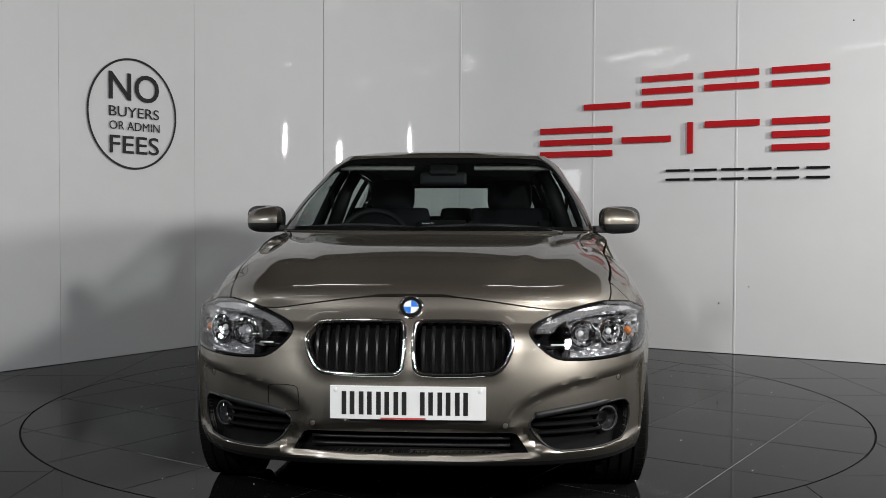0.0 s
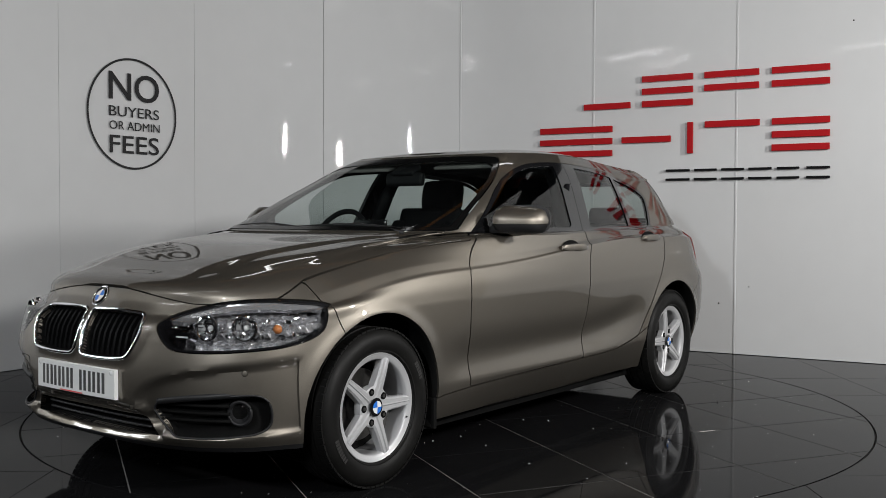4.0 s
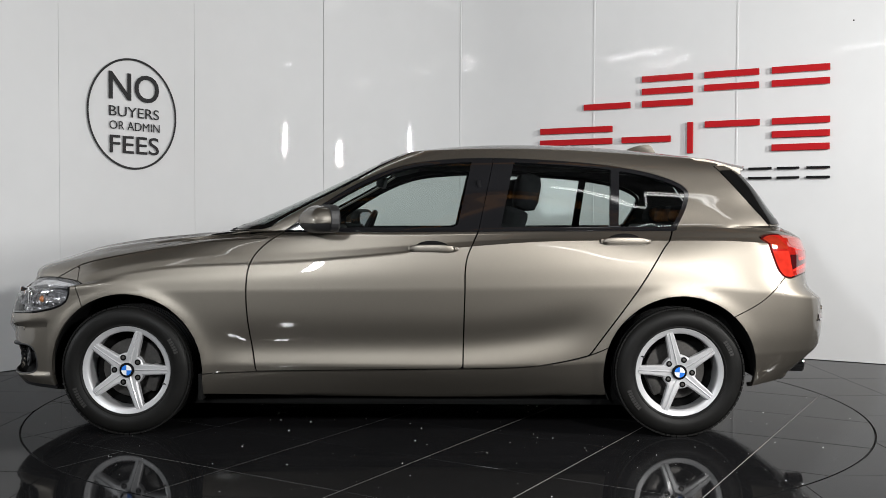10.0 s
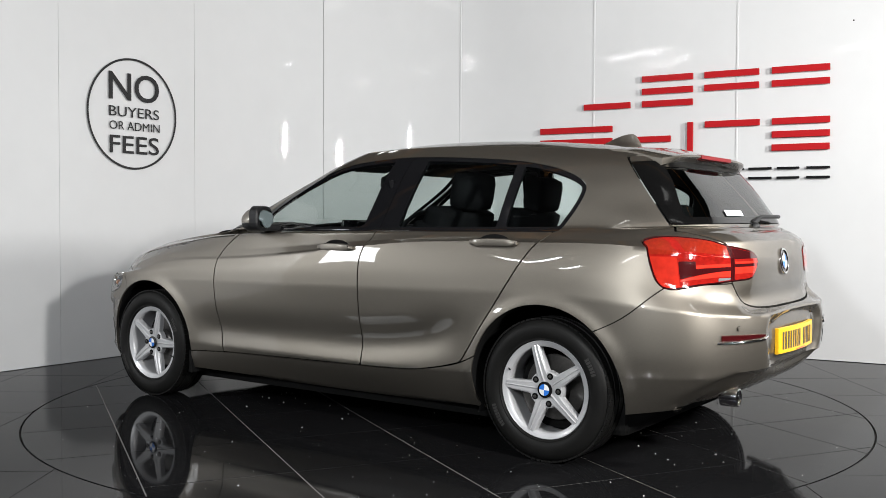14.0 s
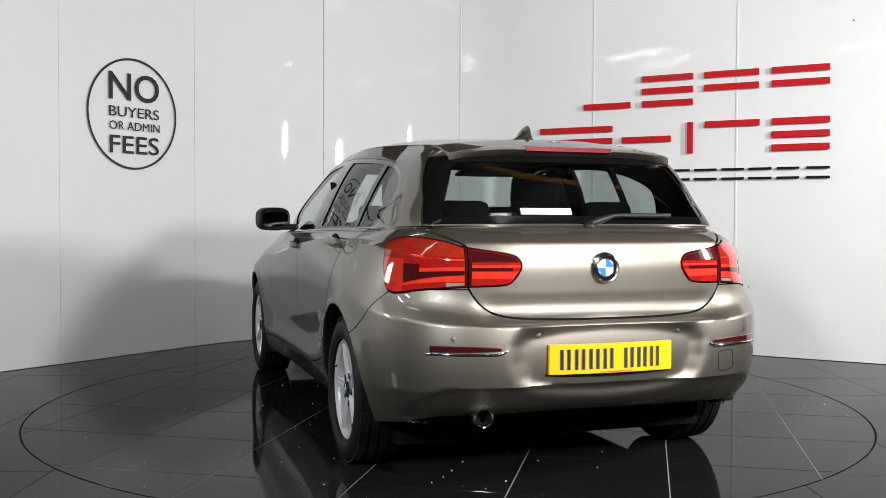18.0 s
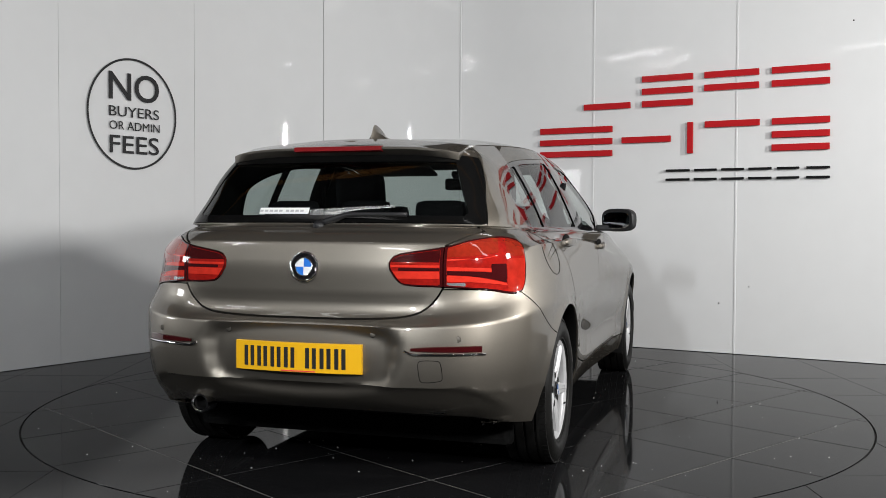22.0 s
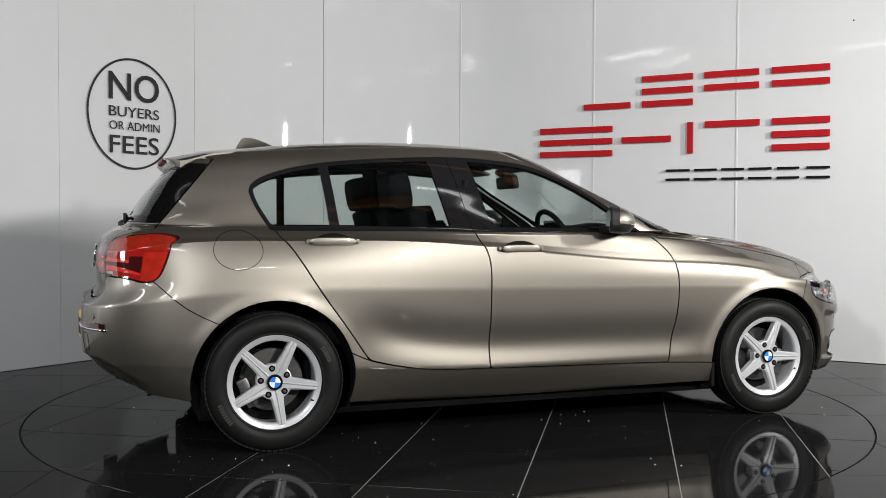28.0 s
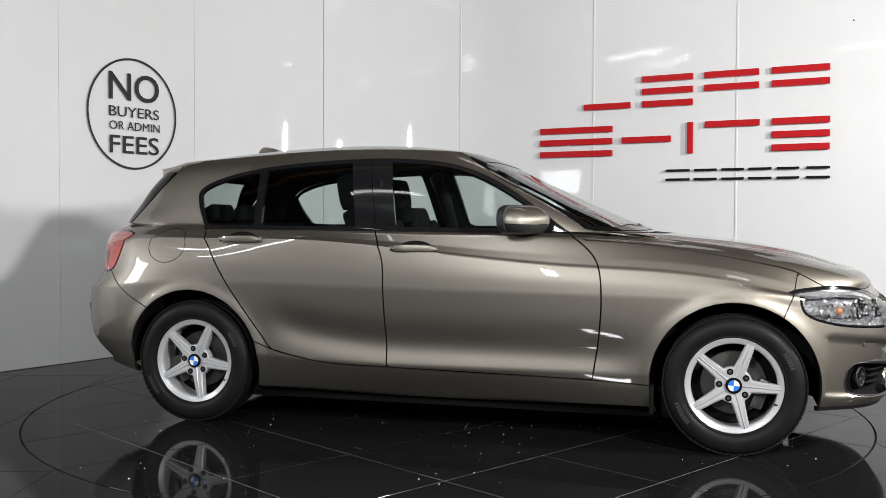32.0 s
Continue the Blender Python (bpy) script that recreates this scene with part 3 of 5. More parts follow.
FRONT_BUMPER = smooth_loop([(1.60, .745, 1), (1.545, .61, 1), (1.45, .4, 1), (1.45, 0, 1), (2.5, 0, 1), (2.5, 1.0, 1), (1.66, 1.0, 1)], 3)
REAR_BUMPER = smooth_loop([(-1.585, .585), (-1.73, .66), (-1.865, .776, 1), (-1.95, .79, 1), (-2.5, .80, 1), (-2.5, 0, 1), (-1.4, 0, 1), (-1.4, .5, 1)], 4)
LOW_GRILLE = smooth_loop([(-.36, .335), (.36, .335, 1), (.405, .264, 1), (.0, .258), (-.405, .264, 1), (-.36, .335, 1)], 5)
BONNET_REAR = lambda y: 1.045 - .30 * (np.abs(y) / .72) ** 2.2


def build_skin(car):
    S = FULL
    for ax in (AXLE, -AXLE):
        f = np.maximum(np.hypot(S.data[:, 0] - ax, (S.data[:, 2] - .318)) - .372, .5 - S.data[:, 1])
        _, S = S.cut(f)
    dlo, S = S.cut(np.maximum(sdf(DLO, S.xz), .4 - S.data[:, 1]), .001)
    screen, S = S.cut(np.maximum(np.maximum(sdf(WINDSCREEN, S.yz), -.05 - S.data[:, 0]), (V_BASE - .05 - S.data[:, 7]) * .05), .0015)
    rglass, S = S.cut(np.maximum(sdf(REAR_GLASS, S.yz), glass_edge(S)), .0015)
    head, S = S.cut(np.maximum(sdf(HEAD, S.data[:, [8, 2]]), 1.3 - S.data[:, 0]), .002)
    tail, S = S.cut(np.maximum(sdf(TAIL, S.data[:, [9, 2]]), S.data[:, 0] + 1.6), .002)
    kidney, S = S.cut(np.maximum(sdf(smooth_loop(KIDNEY, 6), S.yz), 1.8 - S.data[:, 0]))
    fog, S = S.cut(np.maximum(sdf(smooth_loop(FOG_POCKET, 6), S.yz), 1.6 - S.data[:, 0]))
    low, S = S.cut(np.maximum(sdf(LOW_GRILLE, S.yz), 1.8 - S.data[:, 0]))

    # added near-black copy of the skin; its colour supplies the shade in the gaps
    panel("gap_shade_shell", [S.moved(-.014)], SHELL, car, "added near-black sheet that stands in for shade in the panel gaps", depth=.002, both=True)

    # the bonnet's front edge dips to meet the headlights
    dip = .95 * np.clip((S.data[:, 1] - .10) / .38, 0, 1) ** 1.5 * np.clip((S.data[:, 0] - 1.62) / .16, 0, 1)
    bonnet, S = S.cut(np.maximum((V_EDGE - dip - S.data[:, 7]) * .03, np.maximum(BONNET_REAR(S.data[:, 1]) - S.data[:, 0], (S.data[:, 7] - V_BASE) * .03)), .0017)
    cowl, S = S.cut(np.maximum(np.maximum((V_EDGE + .6 - S.data[:, 7]) * .03, .55 - S.data[:, 0]), np.maximum((S.data[:, 7] - V_BASE - .02) * .03, S.data[:, 1] - .70)), .0005)
    tgate, S = S.cut(np.maximum(sdf(TAILGATE, S.yz), np.where(S.data[:, 2] > .99, glass_edge(S) - .001, S.data[:, 0] + 1.6)), .0036)
    roof, S = S.cut((V_RAIL - S.data[:, 7]) * .03, .0015)
    fdoor, S = S.cut(np.maximum(sdf(FRONT_DOOR, S.xz), .4 - S.data[:, 1]), .0036)
    rdoor, S = S.cut(np.maximum(sdf(REAR_DOOR, S.xz), .4 - S.data[:, 1]), .0036)
    sill, S = S.cut(np.maximum(S.data[:, 2] - SILL_TOP(S.data[:, 0]), np.abs(S.data[:, 0]) - 1.05), .0032)
    fbump, S = S.cut(np.maximum(sdf(FRONT_BUMPER, S.xz), (S.data[:, 7] - V_EDGE) * .03), .0024)
    rbump, S = S.cut(sdf(REAR_BUMPER, S.xz), .0024)
    fender, S = S.cut(np.maximum(.45 - S.data[:, 0], (S.data[:, 7] - V_BASE + .3) * .03), .0004)

    panel("bonnet", [bonnet], PAINT, car, both=True)
    panel("cowl", [cowl.moved(-.004)], BLACK_TRIM, car, "black plastic scuttle under the windscreen", both=True)
    gate = panel("tailgate", [tgate], PAINT, car, both=True)
    panel("roof", [roof], PAINT, car, both=True)
    # black lower lips of the bumpers
    f1, f2 = fbump.cut(fbump.data[:, 2] - .234)
    front = panel("front_bumper", [f2], PAINT, car, both=True, depth=.02)
    panel("front_lip", [f1], BLACK_TRIM, front, "black plastic lower lip", both=True, depth=.02)
    r1, r2 = rbump.cut(rbump.data[:, 2] - np.where(rbump.data[:, 0] < -1.9, .300 - .3 * np.clip((rbump.data[:, 1] - .52) / .06, 0, 1), .0))
    rear = panel("rear_bumper", [r2], PAINT, car, both=True, depth=.02)
    if r1.faces:
        panel("rear_lip", [r1], BLACK_TRIM, rear, "black plastic lower valance", both=True, depth=.02)
    panel("rear_window", [rglass.moved(-.002)], PRIVACY, gate, "tinted rear window", both=True, depth=.003)
    black = rglass.clip(-(np.maximum(sdf(REAR_GLASS, rglass.yz) + .030, np.maximum(glass_edge(rglass) + .035, rglass.data[:, 1] - .60 + .42 * np.clip(rglass.data[:, 2] - 1.05, 0, .3)))))
    panel("window_seal", [black.moved(.0008)], SEAL, gate, both=True, depth=.010)
    panel("windscreen", [screen.moved(-.002)], SCREEN, car, "clear windscreen", both=True, depth=.003)
    edge = screen.clip(-(sdf(WINDSCREEN, screen.yz) + np.where(screen.data[:, 2] > 1.33, .032, .017)))
    panel("windscreen_seal", [edge.moved(.0006)], SEAL, car, both=True, depth=.002)

    for sg in (1, -1):
        panel("front_wing", [fender], PAINT, car, sign=sg)
        panel("side_frame", [S], PAINT, car, sign=sg)
        panel("sill", [sill], PAINT, car, sign=sg)
        doors = [panel("front_door", [fdoor], PAINT, car, sign=sg), panel("rear_door", [rdoor], PAINT, car, sign=sg)]
        # window openings: black frame with panes let in
        dist = sdf(DLO, dlo.xz)
        x, z = dlo.data[:, 0], dlo.data[:, 2]
        inner = np.maximum(dist + .020, 1.012 + .006 * (.6 - x) - z)
        rake = lambda x0: x0 - .22 * (z - 1.01)
        fg = np.maximum(np.maximum(inner, rake(-.262) - x), (x - .445) + .0 * z)
        rg = np.maximum(np.maximum(inner, x - rake(-.475)), (-1.018 - .09 * (z - 1.01)) - x)
        qg = np.maximum(inner, x - (-1.062 - .09 * (z - 1.01)))
        for nm, f, par in (("door_window", fg, doors[0]), ("door_window", rg, doors[1]), ("quarter_window", qg, doors[1])):
            panel(nm, [dlo.clip(f).moved(-.006)], GLASS, par, "tinted side window", depth=.003, sign=sg)
        hole = np.minimum(np.minimum(fg, rg), qg)
        trim = dlo.clip(-hole)
        a, b = trim.cut(trim.data[:, 0] - (-.37 - .22 * (trim.data[:, 2] - 1.01)), .0015)
        panel("window_frame", [a.moved(-.001)], GLOSS_BLACK, doors[1], "gloss black window frame", sign=sg, depth=.02)
        panel("window_frame", [b.moved(-.001)], GLOSS_BLACK, doors[0], "gloss black window frame", sign=sg, depth=.02)
        head_lamp(car, head.fine(), sg)
        tail_lamp(car, tail.fine().fine(), sg)
        fog_recess(front, fog, sg)
        kidney_grille(car, kidney, sg)
        door_handle(doors[0], -.145, .912, sg, True)
        door_handle(doors[1], -1.078, .950, sg, False)
        wing_mirror(car, sg)
        wheelhouse(car, sg, AXLE)
        wheelhouse(car, sg, -AXLE)
    grl = panel("lower_grille", [low.moved(-.05)], SHELL, front, "dark lower air intake", both=True, depth=-.05)
    for z in (.284, .310):
        pts = [(on_nose(y, z) - .030, y, z) for y in np.linspace(-.34, .34, 15)]
        v, f = tube(pts, .0055, 6)
        mesh_ob("slat", v, f, BLACK_TRIM, parent=grl)
    return gate, front, rear


def outline3d(poly, nose, sg, off=0.0):
    return [((on_nose(y, z) + off) if nose else (on_tail(y, z) - off), sg * y, z) for y, z in poly]


def kidney_grille(car, sheet, sg):
    g = panel("kidney_grille", [sheet.moved(-.045)], SHELL, car, "kidney grille with chrome surround and dark vertical slats", depth=-.045, sign=sg)
    loop = smooth_loop(KIDNEY, 6)
    pts = outline3d(loop, True, sg, .002)
    v, f = tube(pts, .0075, 8, closed=True)
    mesh_ob("surround", v, f, CHROME, parent=g, label="chrome surround")
    for y in np.linspace(.045, .318, 9):
        zs = [z for z in np.linspace(.52, .72, 81) if sdf(loop, np.array([[y, z]]))[0] < -.004]
        if not zs:
            continue
        z0, z1 = zs[0], zs[-1]
        bm = bmesh.new()
        pr = []
        for k in range(7):
            z = z0 + (z1 - z0) * k / 6
            x = on_nose(y, z) - .026 - .008 * abs(k - 3) / 3
            pr.append([bm.verts.new((x - dx, sg * (y + dy), z)) for dx, dy in ((.03, -.005), (.004, -.006), (0, 0), (.004, .006), (.03, .005))])
        for a, b in zip(pr, pr[1:]):
            for i in range(5):
                j = (i + 1) % 5
                bm.faces.new((a[i], a[j], b[j], b[i]))
        bmesh.ops.recalc_face_normals(bm, faces=bm.faces[:])
        part("slat", bm, SLAT, g, smooth=True)


def disc(name, c, r, normal, material, parent, label="", n=32, dome=0.0, rings=4):
    """A slightly domed round plate facing along normal."""
    q = Vector(normal).to_track_quat("Z", "Y").to_matrix().to_4x4()
    m = Matrix.Translation(c) @ q
    vs, fs = [m @ Vector((0, 0, dome))], []
    for k in range(1, rings + 1):
        rr = r * k / rings
        for i in range(n):
            a = 2 * math.pi * i / n
            vs.append(m @ Vector((rr * math.cos(a), rr * math.sin(a), dome * (1 - (k / rings) ** 2))))
    for i in range(n):
        j = (i + 1) % n
        fs.append((0, 1 + i, 1 + j))
        for k in range(rings - 1):
            fs.append((1 + k * n + i, 1 + (k + 1) * n + i, 1 + (k + 1) * n + j, 1 + k * n + j))
    o = len(vs)
    for i in range(n):
        a = 2 * math.pi * i / n
        vs.append(m @ Vector((r * math.cos(a), r * math.sin(a), -.004)))
    for i in range(n):
        j = (i + 1) % n
        fs.append((1 + (rings - 1) * n + i, o + i, o + j, 1 + (rings - 1) * n + j))
    return mesh_ob(name, vs, fs, material, parent=parent, label=label, angle=40)


def ring(name, c, r, thick, normal, material, parent, label=""):
    q = Matrix.Translation(c) @ Vector(normal).to_track_quat("Z", "Y").to_matrix().to_4x4()
    v, f = tube([q @ Vector((r * math.cos(a), r * math.sin(a), 0)) for a in np.linspace(0, 2 * math.pi, 41)[:-1]], thick, 8, closed=True)
    return mesh_ob(name, v, f, material, parent=parent, label=label)


def badge(car, c, normal, r):
    """Round badge: black ring between chrome rims, quartered blue and white."""
    b = disc("badge", c, r, normal, GLOSS_BLACK, car, "round badge with blue and white quarters", dome=.004)
    n = Vector(normal).normalized()
    q = Matrix.Translation(Vector(c) + n * .0045) @ n.to_track_quat("Z", "Y").to_matrix().to_4x4()
    for k in range(4):
        vs, fs = [q @ Vector((0, 0, .0015))], []
        for i in range(9):
            a = math.pi / 2 * (k + i / 8)
            vs.append(q @ Vector((r * .62 * math.cos(a), r * .62 * math.sin(a), 0)))
        for i in range(8):
            fs.append((0, 1 + i, 2 + i))
        mesh_ob("badge_quarter", vs, fs, (BADGE_BLUE, BADGE_WHITE)[k % 2], parent=b)
    ring("badge_rim", c, r, r * .11, normal, CHROME, b)
    ring("badge_rim", Vector(c) + n * .004, r * .63, r * .045, normal, CHROME, b)
    return b


def head_lamp(car, sheet, sg):
    h = panel("headlight", [sheet.moved(.001)], LENS, car, "clear headlight with chrome reflectors in black bezel", depth=.004, sign=sg)
    inn, out = sheet.cut(sheet.data[:, 8] - arc_front(1.955, .535, .66), .0)
    panel("housing", [inn.moved(-.085)], GLOSS_BLACK, h, "black headlight housing", depth=-.075, sign=sg)
    jag = -.066 + .010 * np.sign(np.sin(out.data[:, 8:9] * 210) * np.sin(out.data[:, 2:3] * 190)) + .006 * np.sin(out.data[:, 8:9] * 90)
    panel("housing", [out.moved(jag)], LAMP_SILVER, h, "stepped chrome headlight housing", depth=-.05, sign=sg)
    d = sdf(HEAD, sheet.data[:, [8, 2]])
    panel("bezel", [sheet.clip(-(d + .010)).moved(-.003)], GLOSS_BLACK, h, "black headlight bezel", depth=.03, sign=sg)
    # silver brow along the upper edge
    x, z = sheet.data[:, 0], sheet.data[:, 2]
    brow = sheet.clip(np.maximum(-(d + .031), .690 + .12 * np.clip(1.98 - x, 0, .3) - z))
    brow = brow.clip(sdf(HEAD, brow.data[:, [8, 2]]) + .011)
    panel("brow", [brow.moved(-.010)], LAMP_SILVER, h, "silver trim strip inside the lens", depth=.02, sign=sg)
    for y, z, r, deep, side in ((.588, .660, .046, .045, .20), (.696, .662, .047, .040, .50)):
        x = on_nose(y, z)
        c = (x - .020 - .040 * side, sg * y, z)
        nrm = (1, sg * side, 0)
        q = Matrix.Translation(c) @ Vector(nrm).to_track_quat("Z", "Y").to_matrix().to_4x4()
        prof = [(r * .90, .006), (r * 1.0, .004), (r * 1.06, 0), (r * .98, -.006)] + [(r * .95 * math.cos(t), -deep * math.sin(t)) for t in np.linspace(.1, 1.5, 8)]
        v, f = lathe(prof, 10 if r < .04 else 24, "z")
        mesh_ob("reflector", [q @ Vector(p) for p in v], f, CHROME, parent=h, label="round faceted chrome reflector", angle=12)
        disc("bulb", tuple(q @ Vector((0, 0, -deep * .45))), r * .24, nrm, BADGE_WHITE, h, dome=.012, n=16)
        for k in range(5):
            a = 2 * math.pi * k / 5
            bars = box_bm(0, 0, 0, r * .16, r * .40, .004, .001, Matrix.Translation((r * .68 * math.cos(a), r * .68 * math.sin(a), -deep * .62)) @ Matrix.Rotation(a, 4, "Z") @ Matrix.Rotation(.5 + .3 * (k % 3), 4, "Y"))
            bmesh.ops.transform(bars, matrix=q, verts=bars.verts[:])
            part("reflector_facet", bars, CHROME, h)
    # small chrome steps between the reflectors
    rnd = random.Random(11)
    for k in range(0, 16, 2):
        y = .645 + .145 * (k // 4) / 3 + rnd.uniform(-.008, .008)
        z = .632 + .026 * (k % 4) + rnd.uniform(-.004, .004)
        if sdf(HEAD, np.array([[arc_front(on_nose(y, z), y, z), z]]))[0] > -.022:
            continue
        b = box_bm(0, 0, 0, .010, rnd.uniform(.010, .022), rnd.uniform(.010, .018), .002)
        m = Matrix.Translation((on_nose(y, z) - .055, sg * y, z)) @ Matrix.Rotation(rnd.uniform(-.6, .6), 4, "Z") @ Matrix.Rotation(rnd.uniform(-.5, .5), 4, "Y")
        bmesh.ops.transform(b, matrix=m, verts=b.verts[:])
        part("chrome_step", b, CHROME, h)
    disc("indicator_bulb", (on_nose(.765, .655) - .060, sg * .765, .655), .017, (1, sg * .6, 0), AMBER_DIM, h, "dim amber indicator bulb", n=18, dome=.014)
    # pale strip in the inner tip
    pts = [(on_nose(y, z) - .03, sg * y, z) for y, z in ((.478, .628), (.50, .6275), (.525, .627))]
    v, f = tube(pts, .0035, 6)
    mesh_ob("light_strip", v, f, BADGE_WHITE, parent=h)


def tail_lamp(car, sheet, sg):
    a, b = sheet.cut(sheet.data[:, 9] - TAIL_SPLIT, .0018)
    for nm, sh in (("tail_light_inner", a), ("tail_light_outer", b)):
        t = panel(nm, [sh.moved(.003)], RED_LENS, car, "red tail light with bright light guides", depth=.02, sign=sg)
        outer = nm.endswith("outer")

        def edge(q):
            return np.maximum(sdf(TAIL, q.data[:, [9, 2]]), .006 - np.abs(q.data[:, 9] - TAIL_SPLIT))
        panel("lens_border", [sh.clip(-(edge(sh) + .0065)).moved(.0036)], DARK_RED, t, "dark border of the lens", depth=.002, sign=sg)
        core = sh.clip(edge(sh) + .008)
        z, g = core.data[:, 2], core.data[:, 9] - TAIL_SPLIT

        def zone(name, lo, hi, g0, g1, m, lift, label=""):
            f = np.maximum(np.maximum(lo - z, z - hi), np.maximum(g0 - g, g - g1))
            q = core.clip(f)
            if q.faces:
                panel(name, [q.moved(lift)], m, t, label, depth=.0008, sign=sg)
        if outer:
            bow = .012 * np.clip(g / .2, 0, 1.3) ** 2
            zone("upper_lens", .912 + bow, 2, -1, .225, MAROON, .0036, "dark amber-tinted upper part of the lens")
            zone("light_guide", .8985 + bow, .9035 + bow, -1, .22, RED_GLOW, .0042, "thin bright light guide")
            zone("light_guide", .862 - bow * .5, .875 - bow * .5, -1, .255, RED_GLOW, .0042, "bright red light guide")
            zone("dark_band", .846 - bow * 1.6, .861 - bow * .6, -1, .26, DARK_RED, .0036)
            zone("light_guide", .822 - bow * .9, .845 - bow * 1.7, -1, .262, RED_GLOW, .0042, "bright red light guide")
            zone("dark_wedge", .845 - bow, .886, .19, .262, DARK_RED, .0044, "dark wedge in the lens")
            zone("outer_lens", -2, .905, .266, 2, RED_PALE, .0038, "bright red wrap-round lens")
            zone("outer_lens", .914, 2, .266, 2, MAROON, .0038, "dark red wrap-round lens")
            zone("reversing_lens", .803, .8165, .012, .085, LAMP_SILVER, .0042, "clear reversing lens")
        else:
            zone("upper_lens", .893, 2, -2, 2, DARK_RED, .0036, "dark upper part of the lens")
            zone("light_guide", .874, .8825, -2, 2, RED_GLOW, .0042, "bright red light guide")
            zone("dark_band", .861, .872, -.17, 2, DARK_RED, .0036)
            zone("light_guide", .832, .859, -2, 2, RED_GLOW, .0042, "bright red light guide")


def fog_recess(parent, sheet, sg):
    loop = smooth_loop(FOG_POCKET, 6)
    g = panel("fog_lamp_pocket", [sheet.moved(-.045)], SHELL, parent, "black fog lamp pocket with slats", depth=-.045, sign=sg)
    v, f = tube(outline3d(loop, True, sg, -.002), .0045, 8, closed=True)
    mesh_ob("pocket_rim", v, f, BLACK_TRIM, parent=g)
    v, f = tube([(on_nose(y, z) - .004 - 1.8 * max(0, y - .60) ** 2, sg * y, z) for y, z in smooth_loop([(.425, .395), (.52, .410), (.68, .427), (.715, .426)], 6, closed=False)], .013, 8)
    mesh_ob("pocket_brow", v, f, BLACK_TRIM, parent=g, label="thick black upper lip")
    for z in (.328, .356, .384):
        ys = [y for y in np.linspace(.36, .66, 61) if sdf(loop, np.array([[y, z]]))[0] < -.004]
        if len(ys) < 2:
            continue
        v, f = tube([(on_nose(y, z) - .024, sg * y, z) for y in np.linspace(ys[0], ys[-1], 7)], .006, 6)
        mesh_ob("slat", v, f, SHELL, parent=g)
    y, z = .680, .356
    x = on_nose(y, z)
    nrm = (1, sg * .60, 0)
    c = Vector((x - .036, sg * y, z))
    disc("fog_lamp", c, .038, nrm, LENS, g, "round clear fog lamp", dome=.010)
    ring("fog_lamp_rim", c, .042, .006, nrm, BLACK_TRIM, g)
    q = Matrix.Translation(c) @ Vector(nrm).to_track_quat("Z", "Y").to_matrix().to_4x4()
    v, f = lathe([(.037, -.004), (.030, -.018), (.018, -.03), (.006, -.034)], 24, "z")
    mesh_ob("fog_reflector", [q @ Vector(p) for p in v], f, LAMP_GREY, parent=g)


def door_handle(door, x, z, sg, lock):
    y = on_side(x, z)
    # recess of the painted door, coloured black to imitate the shade inside it
    cup = bmesh.new()
    bmesh.ops.create_uvsphere(cup, u_segments=24, v_segments=12, radius=1, matrix=Matrix.LocRotScale((x + .005, sg * (y - .0085), z - .003), None, (.090, .0135, .043)))
    part("shaded_handle_cup", cup, SHELL, door, "rounded handle recess with its shade painted in black", smooth=True)
    n = 15
    vs, fs = [], []
    L = .124
    for i in range(n):
        t = -1 + 2 * i / (n - 1)
        xx = x + t * L
        half = .0165 * (1 - abs(t) ** 6) ** .5 + .0015
        out = .030 * (1 - .55 * t ** 4) + .002
        yy = on_side(xx, z)
        zz = z + .004 * (1 - t * t)
        for dy, dz in ((out - .016, -half), (out - .003, -half * .8), (out, 0), (out - .003, half * .8), (out - .016, half)):
            vs.append((xx, sg * (yy + dy - (.004 if abs(t) > .95 else 0)), zz + dz))
    for i in range(n - 1):
        for k in range(5):
            l = (k + 1) % 5
            q = (i * 5 + k, i * 5 + l, (i + 1) * 5 + l, (i + 1) * 5 + k)
            fs.append(q if sg < 0 else q[::-1])
    fs.append((0, 1, 2, 3, 4))
    fs.append(tuple((n - 1) * 5 + k for k in range(5)))
    h = mesh_ob("door_handle", vs, fs, PAINT, parent=door, angle=50)
    for t in (-.9, .9):
        xx = x + t * L
        yy = on_side(xx, z)
        part("handle_foot", box_bm(xx, sg * (yy + .008), z + .002, .022, .018, .020, .004), PAINT, h)
    if lock:
        disc("lock_cap", (x - L * .80, sg * (y + .031), z + .002), .008, (0, sg, 0), CHROME, h, n=16)


def rounded_plate(hy, hz, thick, m):
    """A plate facing -x with a superellipse outline and a softened rim."""
    bm = bmesh.new()
    rows = []
    for dx, k in ((thick / 2, 1.0), (-thick * .3, 1.0), (-thick / 2, .95)):
        row = []
        for i in range(32):
            a = 2 * math.pi * i / 32
            c, s = math.cos(a), math.sin(a)
            row.append(bm.verts.new(m @ Vector((dx, hy * k * math.copysign(abs(c) ** .62, c), hz * k * math.copysign(abs(s) ** .62, s)))))
        rows.append(row)
    for a, b in zip(rows, rows[1:]):
        for i in range(32):
            j = (i + 1) % 32
            bm.faces.new((a[i], a[j], b[j], b[i]))
    bm.faces.new(rows[0][::-1])
    bm.faces.new(rows[-1])
    bmesh.ops.recalc_face_normals(bm, faces=bm.faces[:])
    return bm


